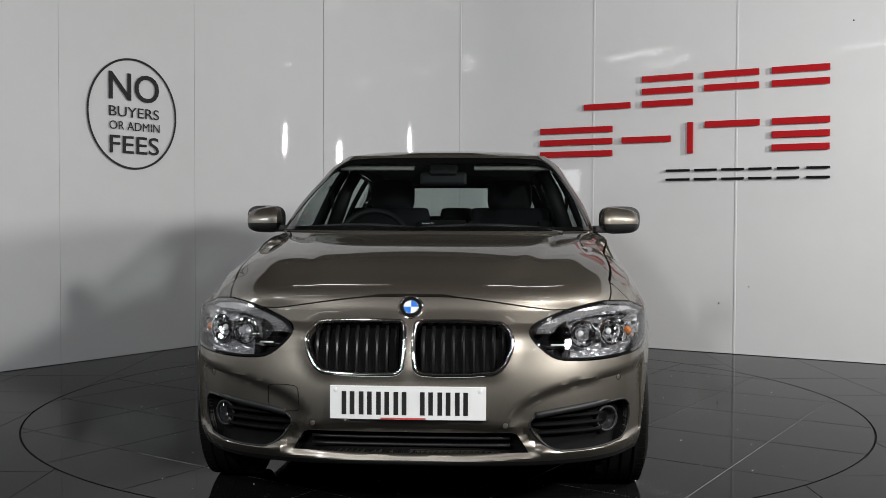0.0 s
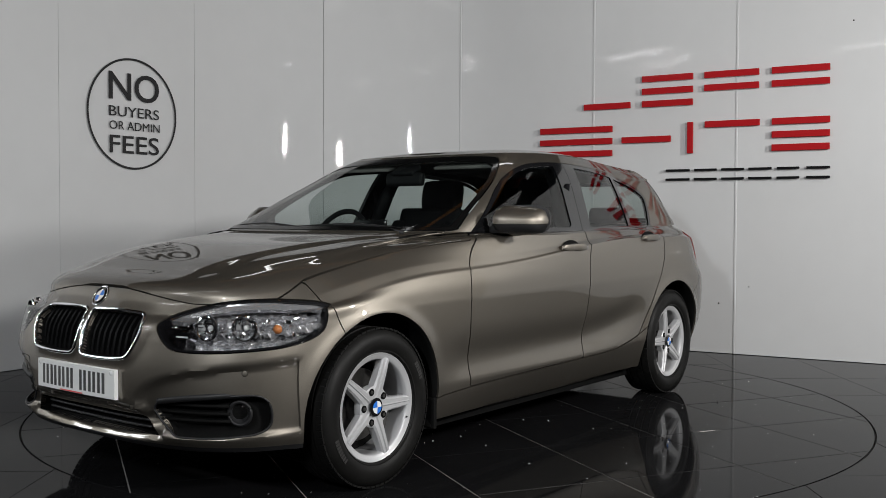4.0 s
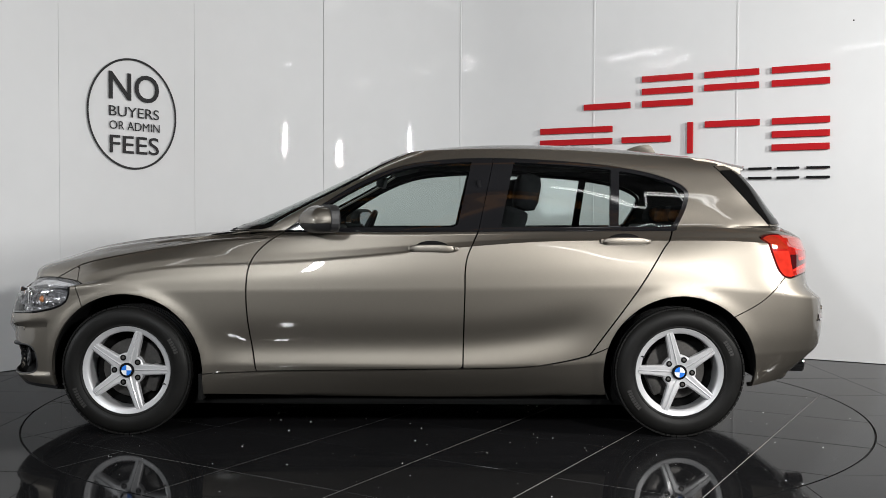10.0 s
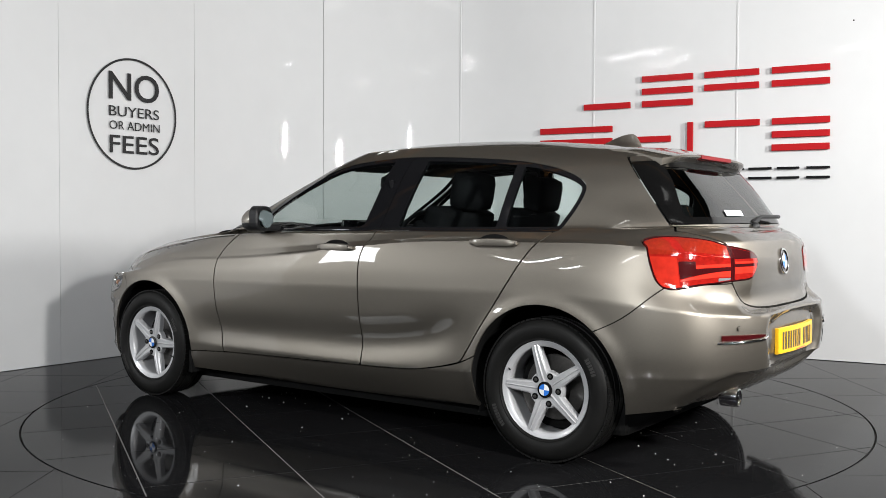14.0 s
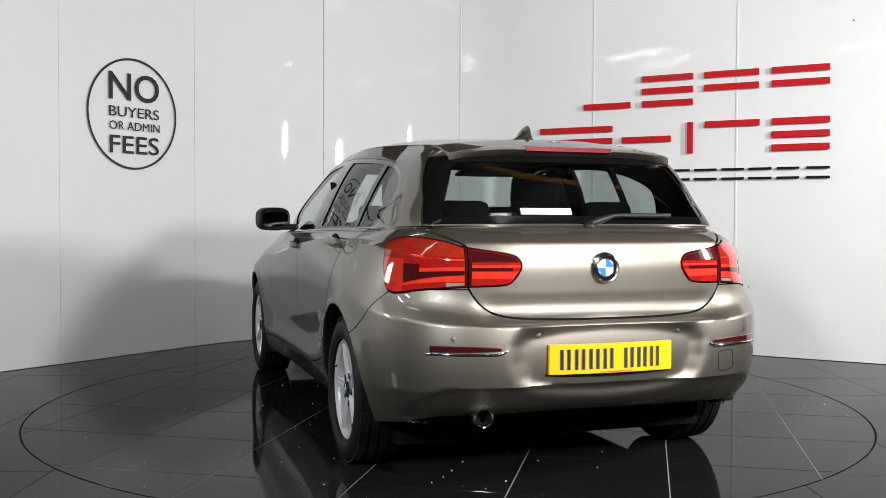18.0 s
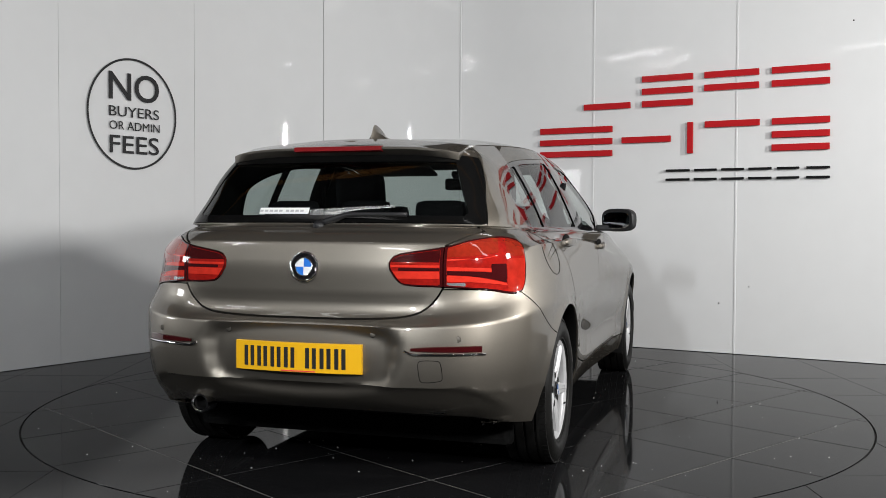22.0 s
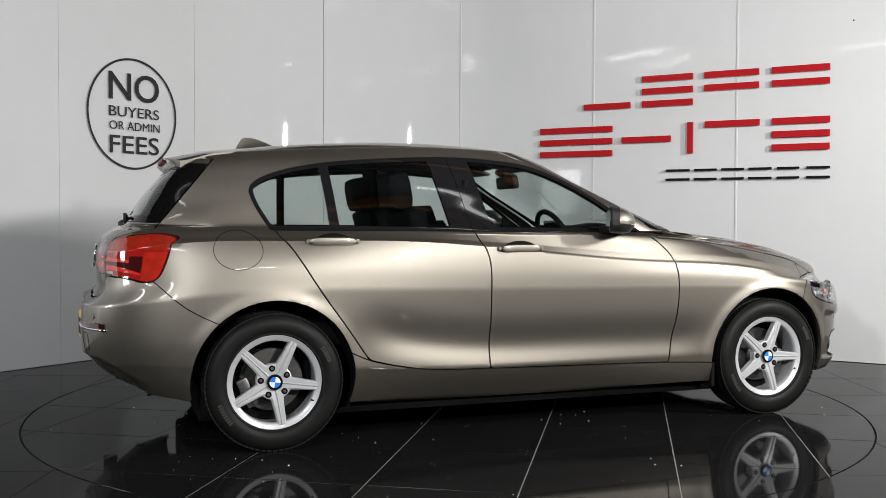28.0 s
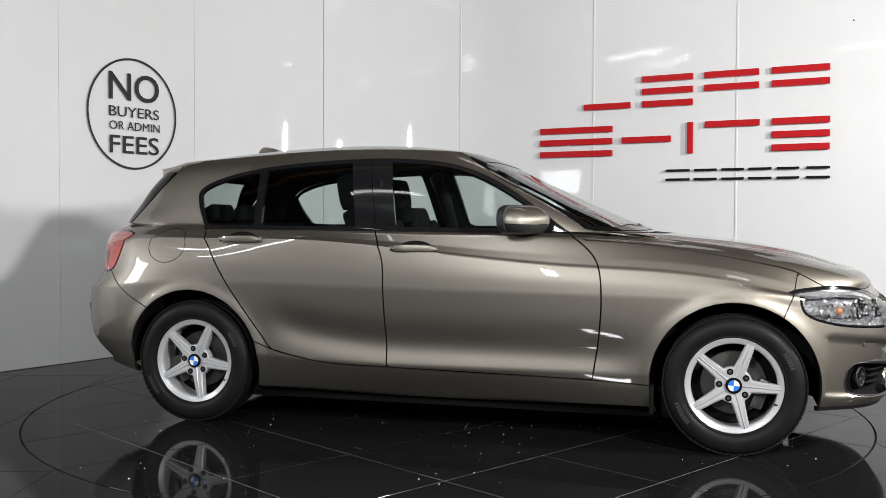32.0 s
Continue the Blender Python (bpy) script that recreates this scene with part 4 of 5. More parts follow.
def wing_mirror(car, sg):
    """Mirror head in body colour over a black base."""
    e = bmesh.new()
    n, m = 20, 12
    rows = []
    for i in range(m + 1):
        v = -1 + 2 * i / m
        row = []
        for k in range(n):
            a = 2 * math.pi * k / n
            ca, sa = math.cos(a), math.sin(a)
            cx = math.copysign(abs(ca) ** .75, ca)
            cz = math.copysign(abs(sa) ** .72, sa)
            s = (1 - abs(v) ** 4.0) ** .40 if abs(v) < 1 else 0
            xx = .395 - .062 * v + .080 * cx * s * (1.0 if cx > 0 else .62)
            zz = 1.052 + .066 * cz * s * (1.0 - .10 * v) * (1 - .55 * max(0, cx) ** 1.6 * (1 if cz > 0 else .2)) - .004 * v
            yy = .905 + .106 * v
            row.append(e.verts.new((xx, sg * yy, zz)))
        rows.append(row)
    for a, b in zip(rows, rows[1:]):
        for k in range(n):
            l = (k + 1) % n
            e.faces.new((a[k], a[l], b[l], b[k]))
    bmesh.ops.remove_doubles(e, verts=e.verts[:], dist=1e-5)
    bmesh.ops.recalc_face_normals(e, faces=e.faces[:])
    low = e.copy()
    g = e.verts[:] + e.edges[:] + e.faces[:]
    bmesh.ops.bisect_plane(e, geom=g, plane_co=(0, 0, 1.034), plane_no=(0, 0, 1), clear_inner=True)
    g = low.verts[:] + low.edges[:] + low.faces[:]
    bmesh.ops.bisect_plane(low, geom=g, plane_co=(0, 0, 1.032), plane_no=(0, 0, 1), clear_outer=True)
    mir = part("wing_mirror", e, PAINT, car, "door mirror in body colour with black base", smooth=True, angle=60)
    part("mirror_base", low, BLACK_TRIM, mir, "black lower shell", smooth=True, angle=60)
    bm = box_bm(.405, sg * .822, 1.008, .13, .11, .036, .012, None)
    part("mirror_foot", bm, BLACK_TRIM, mir, "black mirror foot")
    part("mirror_bezel", rounded_plate(.110, .068, .044, pose(.352, sg * .905, 1.056, 0, 0, sg * 25)), BLACK_TRIM, mir, "black mirror bezel")
    part("mirror_glass", rounded_plate(.088, .049, .005, pose(.3270, sg * .894, 1.054, 0, 3, sg * 22)), MIRROR, mir, "mirror glass")
    v, f = tube([(.475 - .095 * t, sg * (.855 + .125 * t), 1.038) for t in np.linspace(0, 1, 6)], .0050, 6)
    mesh_ob("side_indicator", v, f, BADGE_WHITE, parent=mir, label="clear side indicator strip")


def wheelhouse(car, sg, ax):
    """Black liner inside a wheel arch, with its rolled lip."""
    vs, fs = [], []
    n = 40
    a0, a1 = radians(-22 if ax < 0 else -14), radians(202 if ax > 0 else 184)
    prof = ((.374, .0), (.366, .015), (.372, .05), (.376, .30))
    for i in range(n + 1):
        a = a0 + (a1 - a0) * i / n
        for r, dep in prof:
            x, z = ax + r * math.cos(a), .318 + r * math.sin(a)
            y = on_side(ax + .38 * math.cos(a), .318 + .38 * math.sin(a)) - .004 - dep
            vs.append((x, sg * max(y, .45), z))
    k = len(prof)
    for i in range(n):
        for j in range(k - 1):
            q = (i * k + j, i * k + j + 1, (i + 1) * k + j + 1, (i + 1) * k + j)
            fs.append(q)
    o = len(vs)
    vs.append((ax, sg * .50, .318))
    for i in range(n):
        fs.append((i * k + k - 1, o, (i + 1) * k + k - 1))
    mesh_ob("wheel_arch_liner", vs, fs, SHELL, parent=car, label="black wheel arch liner", angle=50)


# ---------------------------------------------------------------- car: wheels
def build_wheel(car, ax, sg, phase):
    """Alloy wheel with tyre; the axis is y and the outer face looks along +y before it is placed."""
    m = pose(ax, sg * .765, .316, 0, 0, 0) @ (Matrix.Identity(4) if sg > 0 else Matrix.Rotation(math.pi, 4, "Z"))
    # rim barrel and lip
    prof = [(.196, -.090), (.205, -.094), (.214, -.090), (.212, -.080), (.198, -.070), (.192, -.02), (.190, .03), (.186, .060), (.188, .076), (.192, .0805), (.205, .083), (.213, .087), (.2165, .084), (.2160, .070), (.207, .064)]
    v, f = lathe(prof, 72)
    w = mesh_ob("wheel", v, f, ALLOY, parent=car, label="silver five-spoke alloy wheel with black tyre", angle=40)
    w.matrix_basis = m
    # tyre section
    tp = [(.207, .066), (.216, .088), (.232, .101), (.255, .1065), (.278, .104), (.296, .095), (.307, .082), (.312, .072)]
    groove = []
    for y0 in (.045, .0, -.045):
        groove += [(.3155, y0 + .006), (.3085, y0 + .0045), (.3085, y0 - .0045), (.3155, y0 - .006)]
    tp += [(.3145, .060)] + groove + [(.3145, -.060)] + [(r, -y) for r, y in reversed(tp)]
    v, f = lathe(tp, 96)
    mesh_ob("tyre", v, f, RUBBER, parent=w, label="black tyre with grooved tread", angle=28)
    # sidewall rings and shoulder blocks
    v, f = lathe([(.2195, .0925), (.2215, .0965), (.2245, .0965), (.2265, .0965)], 72)
    mesh_ob("sidewall_ring", v, f, RUBBER, parent=w, angle=30)
    bm = bmesh.new()
    for i in range(72):
        a = 2 * math.pi * i / 72
        for s in (1, -1):
            add_box(bm, .3105, s * .0755, 0, .0075, .028, .0232, Matrix.Rotation(a, 4, "Y") @ Matrix.Identity(4))
    part("tread_block", bm, RUBBER, w)["kind"] = "stuff"
    # maker's lettering on the sidewall as plain bars
    for a0, count in ((.35, 8), (math.pi + .35, 6)):
        bm = bmesh.new()
        for k in range(count):
            add_box(bm, .262, .1066, 0, .020, .0016, .0095, Matrix.Rotation(a0 + .052 * k, 4, "Y"))
        part("sidewall_bars", bm, LETTER_GREY, w, "pale lettering bars on the sidewall")
    # brake disc, caliper and back plate
    v, f = lathe([(.06, -.012), (.142, -.012), (.145, -.014), (.145, -.030), (.142, -.032), (.06, -.032)], 48)
    mesh_ob("brake_disc", v, f, DARK_METAL, parent=w, label="grey brake disc", angle=30)
    v, f = lathe([(.02, .012), (.058, .010), (.070, 0), (.074, -.012)], 40)
    mesh_ob("disc_bell", v, f, DARK_METAL, parent=w, angle=30)
    ca = radians(200 if ax > 0 else -25)
    bm = box_bm(.125, -.005, 0, .055, .060, .14, .012, Matrix.Rotation(-ca, 4, "Y"))
    part("caliper", bm, DARK_METAL, w, "grey brake caliper", smooth=True)
    v, f = lathe([(.001, -.045), (.19, -.050)], 40)
    mesh_ob("back_plate", v, f, SHELL, parent=w)
    # spokes with a raised ridge
    for k in range(5):
        a = radians(phase + 72 * k)
        vs, fs = [], []
        st = ((.030, .044, .070, .030), (.055, .036, .074, .034), (.085, .0275, .078, .036), (.120, .0245, .081, .038), (.155, .0225, .083, .036), (.182, .0210, .084, .034), (.197, .0205, .083, .030))
        for r, hw, top, th in st:
            for du, dy in ((-hw * 1.0, -th), (-hw, -.007), (-hw * .72, 0), (-hw * .16, -.0005), (0, .0042), (hw * .16, -.0005), (hw * .72, 0), (hw, -.007), (hw, -th)):
                vs.append((r * math.cos(a) - du * math.sin(a), top + dy, r * math.sin(a) + du * math.cos(a)))
        n = 9
        for i in range(len(st) - 1):
            for j in range(n):
                l = (j + 1) % n
                fs.append((i * n + j, (i + 1) * n + j, (i + 1) * n + l, i * n + l))
        fs.append(tuple(range(n)))
        fs.append(tuple((len(st) - 1) * n + j for j in range(n - 1, -1, -1)))
        mesh_ob("spoke", vs, fs, ALLOY, parent=w, angle=22)
    v, f = lathe([(.0005, .070), (.048, .072), (.076, .074), (.082, .070), (.084, .040)], 40)
    mesh_ob("hub", v, f, ALLOY, parent=w, angle=30)
    for k in range(5):
        a = radians(phase + 36 + 72 * k)
        c = (.063 * math.cos(a), .0775, .063 * math.sin(a))
        disc("bolt_hole", (c[0], .0752, c[2]), .0145, (0, 1, 0), SHELL, w, n=18, rings=1)
        v, f = lathe([(.0075, -.006), (.0075, .0005), (.0005, .001)], 6)
        mesh_ob("wheel_bolt", [(x + c[0], y + c[1], z + c[2]) for x, y, z in v], f, DARK_METAL, parent=w, smooth=False)
    disc("hub_cap", (0, .082, 0), .036, (0, 1, 0), GLOSS_BLACK, w, "hub cap with blue and white quarters", dome=.003)
    for k in range(4):
        vs, fs = [(0, .0882, 0)], []
        for i in range(7):
            a = math.pi / 2 * (k + i / 6) + radians(phase)
            vs.append((.025 * math.cos(a), .0868, .025 * math.sin(a)))
        for i in range(6):
            fs.append((0, 2 + i, 1 + i))
        mesh_ob("cap_quarter", vs, fs, (BADGE_BLUE, BADGE_WHITE)[k % 2], parent=w)
    v, f = tube([(.205 * math.cos(radians(phase + 20)), .075, .205 * math.sin(radians(phase + 20))), (.188 * math.cos(radians(phase + 20)), .090, .188 * math.sin(radians(phase + 20)))], .004, 8)
    mesh_ob("valve", v, f, BLACK_TRIM, parent=w)
    return w


# ---------------------------------------------------------------- car: cabin
def cushion(name, cx, cy, cz, sx, sy, sz, mtx, material, parent, label="", bev=.035):
    bm = bmesh.new()
    add_box(bm, 0, 0, 0, sx, sy, sz, None, min(bev, sx * .45, sy * .45, sz * .45))
    bmesh.ops.transform(bm, matrix=Matrix.Translation((cx, cy, cz)) @ mtx, verts=bm.verts[:])
    return part(name, bm, material, parent, label, smooth=True, angle=60)


def build_cabin(car):
    rx = lambda a: Matrix.Rotation(radians(a), 4, "Y")
    I = Matrix.Identity(4)
    for sy in (.36, -.36):
        s = cushion("front_seat", -.10, sy, .50, .50, .48, .16, rx(-6), CLOTH, car, "black cloth front seat")
        cushion("backrest", -.47, sy, .82, .14, .47, .62, rx(-19), CLOTH, s)
        cushion("side_bolster", -.43, sy + .21, .80, .15, .09, .50, rx(-19), CLOTH, s)
        cushion("side_bolster", -.43, sy - .21, .80, .15, .09, .50, rx(-19), CLOTH, s)
        cushion("headrest", -.635, sy, 1.200, .13, .27, .20, rx(-10), CLOTH, s, bev=.055)
        for dy in (-.06, .06):
            v, f = tube([(-.575, sy + dy, 1.05), (-.625, sy + dy, 1.16)], .007, 8)
            mesh_ob("headrest_post", v, f, CHROME, parent=s)
    b = cushion("rear_bench", -1.05, 0, .50, .48, 1.26, .18, rx(-5), CLOTH, car, "black cloth rear bench")
    cushion("backrest", -1.36, 0, .78, .16, 1.28, .50, rx(-20), CLOTH, b)
    for sy in (.35, 0, -.35):
        cushion("headrest", -1.46, sy, 1.085, .09, .23, .105, rx(-14), CLOTH, b, bev=.04)
    cushion("parcel_shelf", -1.68, 0, .985, .40, 1.10, .03, I, PLASTIC, car, bev=.01)
    d = cushion("dashboard", .66, 0, .90, .50, 1.42, .17, rx(6), PLASTIC, car, "black dashboard", bev=.06)
    cushion("instrument_hood", .50, -.36, .985, .18, .36, .06, rx(8), PLASTIC, d, bev=.025)
    cushion("display", .47, 0.02, 1.01, .02, .22, .085, rx(-8), GLOSS_BLACK, d, bev=.006)
    cushion("centre_console", .10, 0, .52, .95, .22, .22, I, PLASTIC, car, bev=.04)
    # steering wheel on the right
    q = Matrix.Translation((.30, -.36, .93)) @ Matrix.Rotation(radians(-24), 4, "Y")
    v, f = tube([q @ Vector((0, .185 * math.cos(a), .185 * math.sin(a))) for a in np.linspace(0, 2 * math.pi, 41)[:-1]], .015, 8, closed=True)
    sw = mesh_ob("steering_wheel", v, f, PLASTIC, parent=car, label="black three-spoke steering wheel")
    for a in (0, 180, 270):
        e = (.175 * math.cos(radians(a)), .175 * math.sin(radians(a)))
        v, f = tube([q @ Vector((.01, 0, 0)), q @ Vector((0, e[0], e[1]))], .014, 8)
        mesh_ob("steering_spoke", v, f, PLASTIC, parent=sw)
    cushion("airbag", .30, -.36, .93, .06, .15, .12, Matrix.Rotation(radians(-24), 4, "Y"), PLASTIC, sw, bev=.025)
    # inner mirror with its stalk and camera pod
    mi = cushion("inner_mirror", .16, 0, 1.270, .045, .25, .072, rx(-8), PLASTIC, car, "black interior mirror", bev=.018)
    cushion("mirror_stalk", .165, 0, 1.300, .04, .045, .06, rx(30), PLASTIC, mi, bev=.015)
    cushion("sensor_pod", .15, 0, 1.318, .09, .15, .03, rx(28), PLASTIC, mi, bev=.014)
    # headliner and door cards
    hl = FULL.clip(np.maximum((V_RAIL - .5 - FULL.data[:, 7]) * .05, 0 * FULL.data[:, 0] - 1e-6))
    panel("headliner", [hl.moved(-.03)], HEADLINER, car, "grey fabric headliner", both=True, depth=.004)
    for sg in (1, -1):
        cushion("sun_visor", .04, sg * .36, 1.345, .16, .40, .018, rx(14), HEADLINER, car, "grey sun visor", bev=.007)
        for x0, x1 in ((.60, -.34), (-.40, -.93)):
            bm = bmesh.new()
            add_box(bm, (x0 + x1) / 2, sg * .765, .66, x0 - x1, .05, .60, None, .02)
            part("door_card", bm, PLASTIC, car, "black inner door panel", smooth=True)
        # pillar inside trims
        v, f = tube([(-.36, sg * .685, 1.0), (-.40, sg * .62, 1.2), (-.44, sg * .555, 1.33)], .042, 8)
        mesh_ob("pillar_trim", v, f, PLASTIC, parent=car)
        v, f = tube([(-.37, sg * .70, 1.25), (-.40, sg * .66, .9), (-.42, sg * .62, .6)], .012, 6)
        mesh_ob("seat_belt", v, f, CLOTH, parent=car)
    # floor pan keeps the underside dark
    bm = box_bm(-.02, 0, .200, 3.3, 1.44, .15, .03)
    part("floor_pan", bm, SHELL, car, "dark underbody")
    bm = box_bm(1.55, 0, .27, .75, 1.1, .06, .02)
    part("undertray", bm, SHELL, car, "dark front undertray")
    bm = box_bm(-1.65, 0, .36, .75, 1.1, .10, .03)
    part("boot_floor", bm, SHELL, car)
    bm = box_bm(1.30, 0, .55, 1.0, 1.06, .45, .05)
    part("engine_block", bm, SHELL, car, "dark engine bay")


# ---------------------------------------------------------------- car: fittings
def number_plate(parent, nose, material):
    s = 1 if nose else -1
    zc, hw, hh = (.443, .26, .0555) if nose else (.530, .26, .0565)
    cols = []
    for y in np.linspace(-hw, hw, 13):
        x = s * (2.126 if nose else 2.184) - s * (.006 if nose else .020) * (y / hw) ** 2
        cols.append((x, y))
    vs, fs = [], []
    for x, y in cols:
        for dx, dz in ((0, -hh), (.004 * s, -hh + .002), (.004 * s, hh - .002), (0, hh), (-.012 * s, hh), (-.012 * s, -hh)):
            vs.append((x + dx, y, zc + dz))
    for i in range(len(cols) - 1):
        for k in range(6):
            l = (k + 1) % 6
            q = (i * 6 + k, (i + 1) * 6 + k, (i + 1) * 6 + l, i * 6 + l)
            fs.append(q)
    fs += [tuple(range(6)), tuple((len(cols) - 1) * 6 + k for k in range(5, -1, -1))]
    p = mesh_ob("number_plate", vs, fs, material, parent=parent, label="number plate with dark bars", angle=30)

    def bar(y0, y1, z0, z1, m=INK, name="plate_bar"):
        vs2 = []
        for y in (y0, (y0 + y1) / 2, y1):
            x = s * (2.126 if nose else 2.184) - s * (.006 if nose else .020) * (y / hw) ** 2
            for z in (z0, z1):
                vs2 += [(x + .003 * s, y, z), (x + .0052 * s, y, z)]
        f2 = []
        for i in (0, 4):
            f2 += [(i + 1, i + 5, i + 7, i + 3), (i, i + 1, i + 5, i + 4), (i + 2, i + 3, i + 7, i + 6)]
        f2 += [(0, 1, 3, 2), (8, 9, 11, 10)]
        mesh_ob(name, vs2, f2, m, parent=p)
    h = .0385
    w = .0215
    for i, y in enumerate((-.199, -.141, -.083, -.025, .063, .121, .179)):
        yy = s * y
        bar(yy - w, yy - w * .28, zc - h, zc + h)
        bar(yy + w * .28, yy + w, zc - h, zc + h)
    bar(-.09 if nose else -.08, .06, zc - .0525, zc - .0480, RED_INK)
    for y in (-.24, .24) if nose else ():
        x = 2.126 - .006 * (y / hw) ** 2
        disc("plate_screw", (x + .005, y, zc + .042), .0085, (1, 0, 0), BADGE_WHITE, p, n=14, dome=.002)


def build_fittings(car, gate, front, rear):
    number_plate(front, True, WHITE_PLATE)
    number_plate(rear, False, YELLOW_PLATE)
    badge(car, (on_nose(0, .752) + .001, 0, .752), (.85, 0, .53), .041)
    badge(gate, (on_tail(0, .870) - .002, 0, .870), (-1, 0, .12), .055)
    # roof spoiler with the third brake light
    vs, fs = [], []
    n = 33
    for i in range(n):
        t = -1 + 2 * i / (n - 1)
        y = .508 * t
        zt = 1.352 - .026 * abs(t) ** 4
        yb = min(abs(y), .495)
        xg = on_tail(abs(y), zt - .034)
        xr = xg - .003 - .042 * (1 - abs(t) ** 6)
        zr = on_top(-1.60, yb) - .004 * abs(t) ** 6
        for x, z in ((-1.47, on_top(-1.47, yb) + .0005), (-1.54, on_top(-1.54, yb) + .003), (-1.61, zr + .004), (xr + .05, zt + .009), (xr, zt), (xr + .002, zt - .009), (xg - .002, zt - .030), (xg + .05, zt - .045)):
            vs.append((x, y, z))
    k = 8
    for i in range(n - 1):
        for j in range(k):
            l = (j + 1) % k
            fs.append((i * k + j, i * k + l, (i + 1) * k + l, (i + 1) * k + j))
    fs += [tuple(range(k - 1, -1, -1)), tuple((n - 1) * k + j for j in range(k))]
    sp = mesh_ob("roof_spoiler", vs, fs, PAINT, parent=gate, label="roof spoiler in body colour", angle=35)
    vs, fs = [], []
    for i in range(9):
        y = -.195 + .39 * i / 8
        xr = on_tail(abs(y), 1.318) - .045
        for x, z in ((xr - .002, 1.354), (xr - .003, 1.337), (xr + .02, 1.332), (xr + .02, 1.357)):
            vs.append((x, y, z))
    for i in range(8):
        for j in range(4):
            l = (j + 1) % 4
            fs.append((i * 4 + j, i * 4 + l, (i + 1) * 4 + l, (i + 1) * 4 + j))
    fs += [(3, 2, 1, 0), (32, 33, 34, 35)]
    mesh_ob("brake_light", vs, fs, BRAKE_LENS, parent=sp, label="red high-level brake light", angle=30)
    # shark fin aerial
    vs, fs = [], []
    n = 15
    for i in range(n):
        t = i / (n - 1)
        x = -1.175 - .235 * t
        h = .066 * (math.sin(math.pi * min(t / .80, 1) / 2) ** 1.3 if t < .80 else max(.001, 1 - ((t - .80) / .20) ** 1.6))
        w = .036 * (math.sin(math.pi * min(max(t, .02), .98)) ** .5)
        z = on_top(x, 0) - .004
        for k in range(9):
            u = -1 + 2 * k / 8
            vs.append((x, w * math.copysign(abs(u) ** .8, u), z + .004 + h * (1 - abs(u) ** .42)))
    for i in range(n - 1):
        for k in range(8):
            fs.append((i * 9 + k, (i + 1) * 9 + k, (i + 1) * 9 + k + 1, i * 9 + k + 1))
    mesh_ob("aerial_fin", vs, fs, PAINT, parent=car, label="shark fin aerial in body colour", angle=60)
    # wipers
    for y0, y1 in ((.55, -.10), (-.05, -.66)):
        pts = []
        for t in np.linspace(0, 1, 9):
            y = y0 + (y1 - y0) * t
            z = 1.012 + .018 * math.sin(math.pi * t)
            h = BVH.ray_cast(Vector((3, max(abs(y), .002), z + .012)), Vector((-1, 0, 0)))
            x = h[0].x if h[0] else .9
            pts.append((x + .015, y, z - .002))
        v, f = tube(pts, .009, 6)
        wi = mesh_ob("wiper", v, f, BLACK_TRIM, parent=car, label="black windscreen wiper")
        v, f = tube([(pts[0][0] + .03, y0 + .04, .995), pts[3], pts[5]], .011, 6)
        mesh_ob("wiper_arm", v, f, BLACK_TRIM, parent=wi)
    pts = [(on_tail(y, 1.035 + .035 * (1 - abs(y - .0) / .4)) - .016, -y, 1.035 + .038 * min(1, y / .12) if y > 0 else 1.03) for y in np.linspace(-.01, .37, 10)]
    v, f = tube(pts, [.014] * 3 + [.009] * 7, 8)
    wi = mesh_ob("rear_wiper", v, f, BLACK_TRIM, parent=gate, label="black rear wiper")
    disc("wiper_pivot", (on_tail(0, 1.03) - .010, 0.0, 1.027), .024, (-1, 0, .3), BLACK_TRIM, wi, dome=.02, n=20)
    # window sticker: white strip with grey bars
    ys = np.linspace(.06, .28, 6)
    vs = []
    for y in ys:
        for z in (1.075, 1.100):
            vs.append((on_tail(y, z) - .004, y, z))
    st = mesh_ob("window_sticker", vs, [(2 * i, 2 * i + 1, 2 * i + 3, 2 * i + 2) for i in range(5)], WHITE_PLATE, parent=gate, label="white strip sticker with dark bars")
    for k in range(9):
        y = .083 + .0215 * k + (.008 if k > 3 else 0)
        vs = [(on_tail(yy, z) - .0055, yy, z) for yy in (y, y + .015) for z in (1.0835, 1.0915)]
        mesh_ob("sticker_bar", vs, [(0, 1, 3, 2)], SEAM, parent=st)
    # bumper reflectors with chrome strips, parking sensors, towing covers
    for sg in (1, -1):
        vs, fs = [], []
        yy = np.linspace(.455, .700, 12)
        for i, y in enumerate(yy):
            t = i / 11
            hh = .0125 * (1 - .55 * (1 - t) ** 3)
            for dz, off in ((-hh, .001), (-hh * .8, .006), (hh * .8, .006), (hh, .001)):
                vs.append((on_tail(y, .575) - off, sg * y, .577 + dz))
        for i in range(11):
            for k in range(3):
                q = (i * 4 + k, i * 4 + k + 1, (i + 1) * 4 + k + 1, (i + 1) * 4 + k)
                fs.append(q)
        rf = mesh_ob("bumper_reflector", vs, fs, DARK_RED, parent=rear, label="dark red bumper reflector", angle=40)
        v, f = tube([(on_tail(y, .560) - .003, sg * y, .559 + (.012 if i == 0 else 0)) for i, y in enumerate(np.linspace(.43, .71, 10))], .0052, 6)
        mesh_ob("reflector_trim", v, f, CHROME, parent=rf, label="bright trim strip")
        for y, z in ((.30, .625), (.62, .615)):
            disc("parking_sensor", (on_tail(y, z) - .001, sg * y, z), .010, (-1, sg * .15, 0), PAINT, rear, n=16, dome=.001)
            ring("sensor_ring", (on_tail(y, z) - .0015, sg * y, z), .0105, .0007, (-1, sg * .15, 0), SHELL, rear)
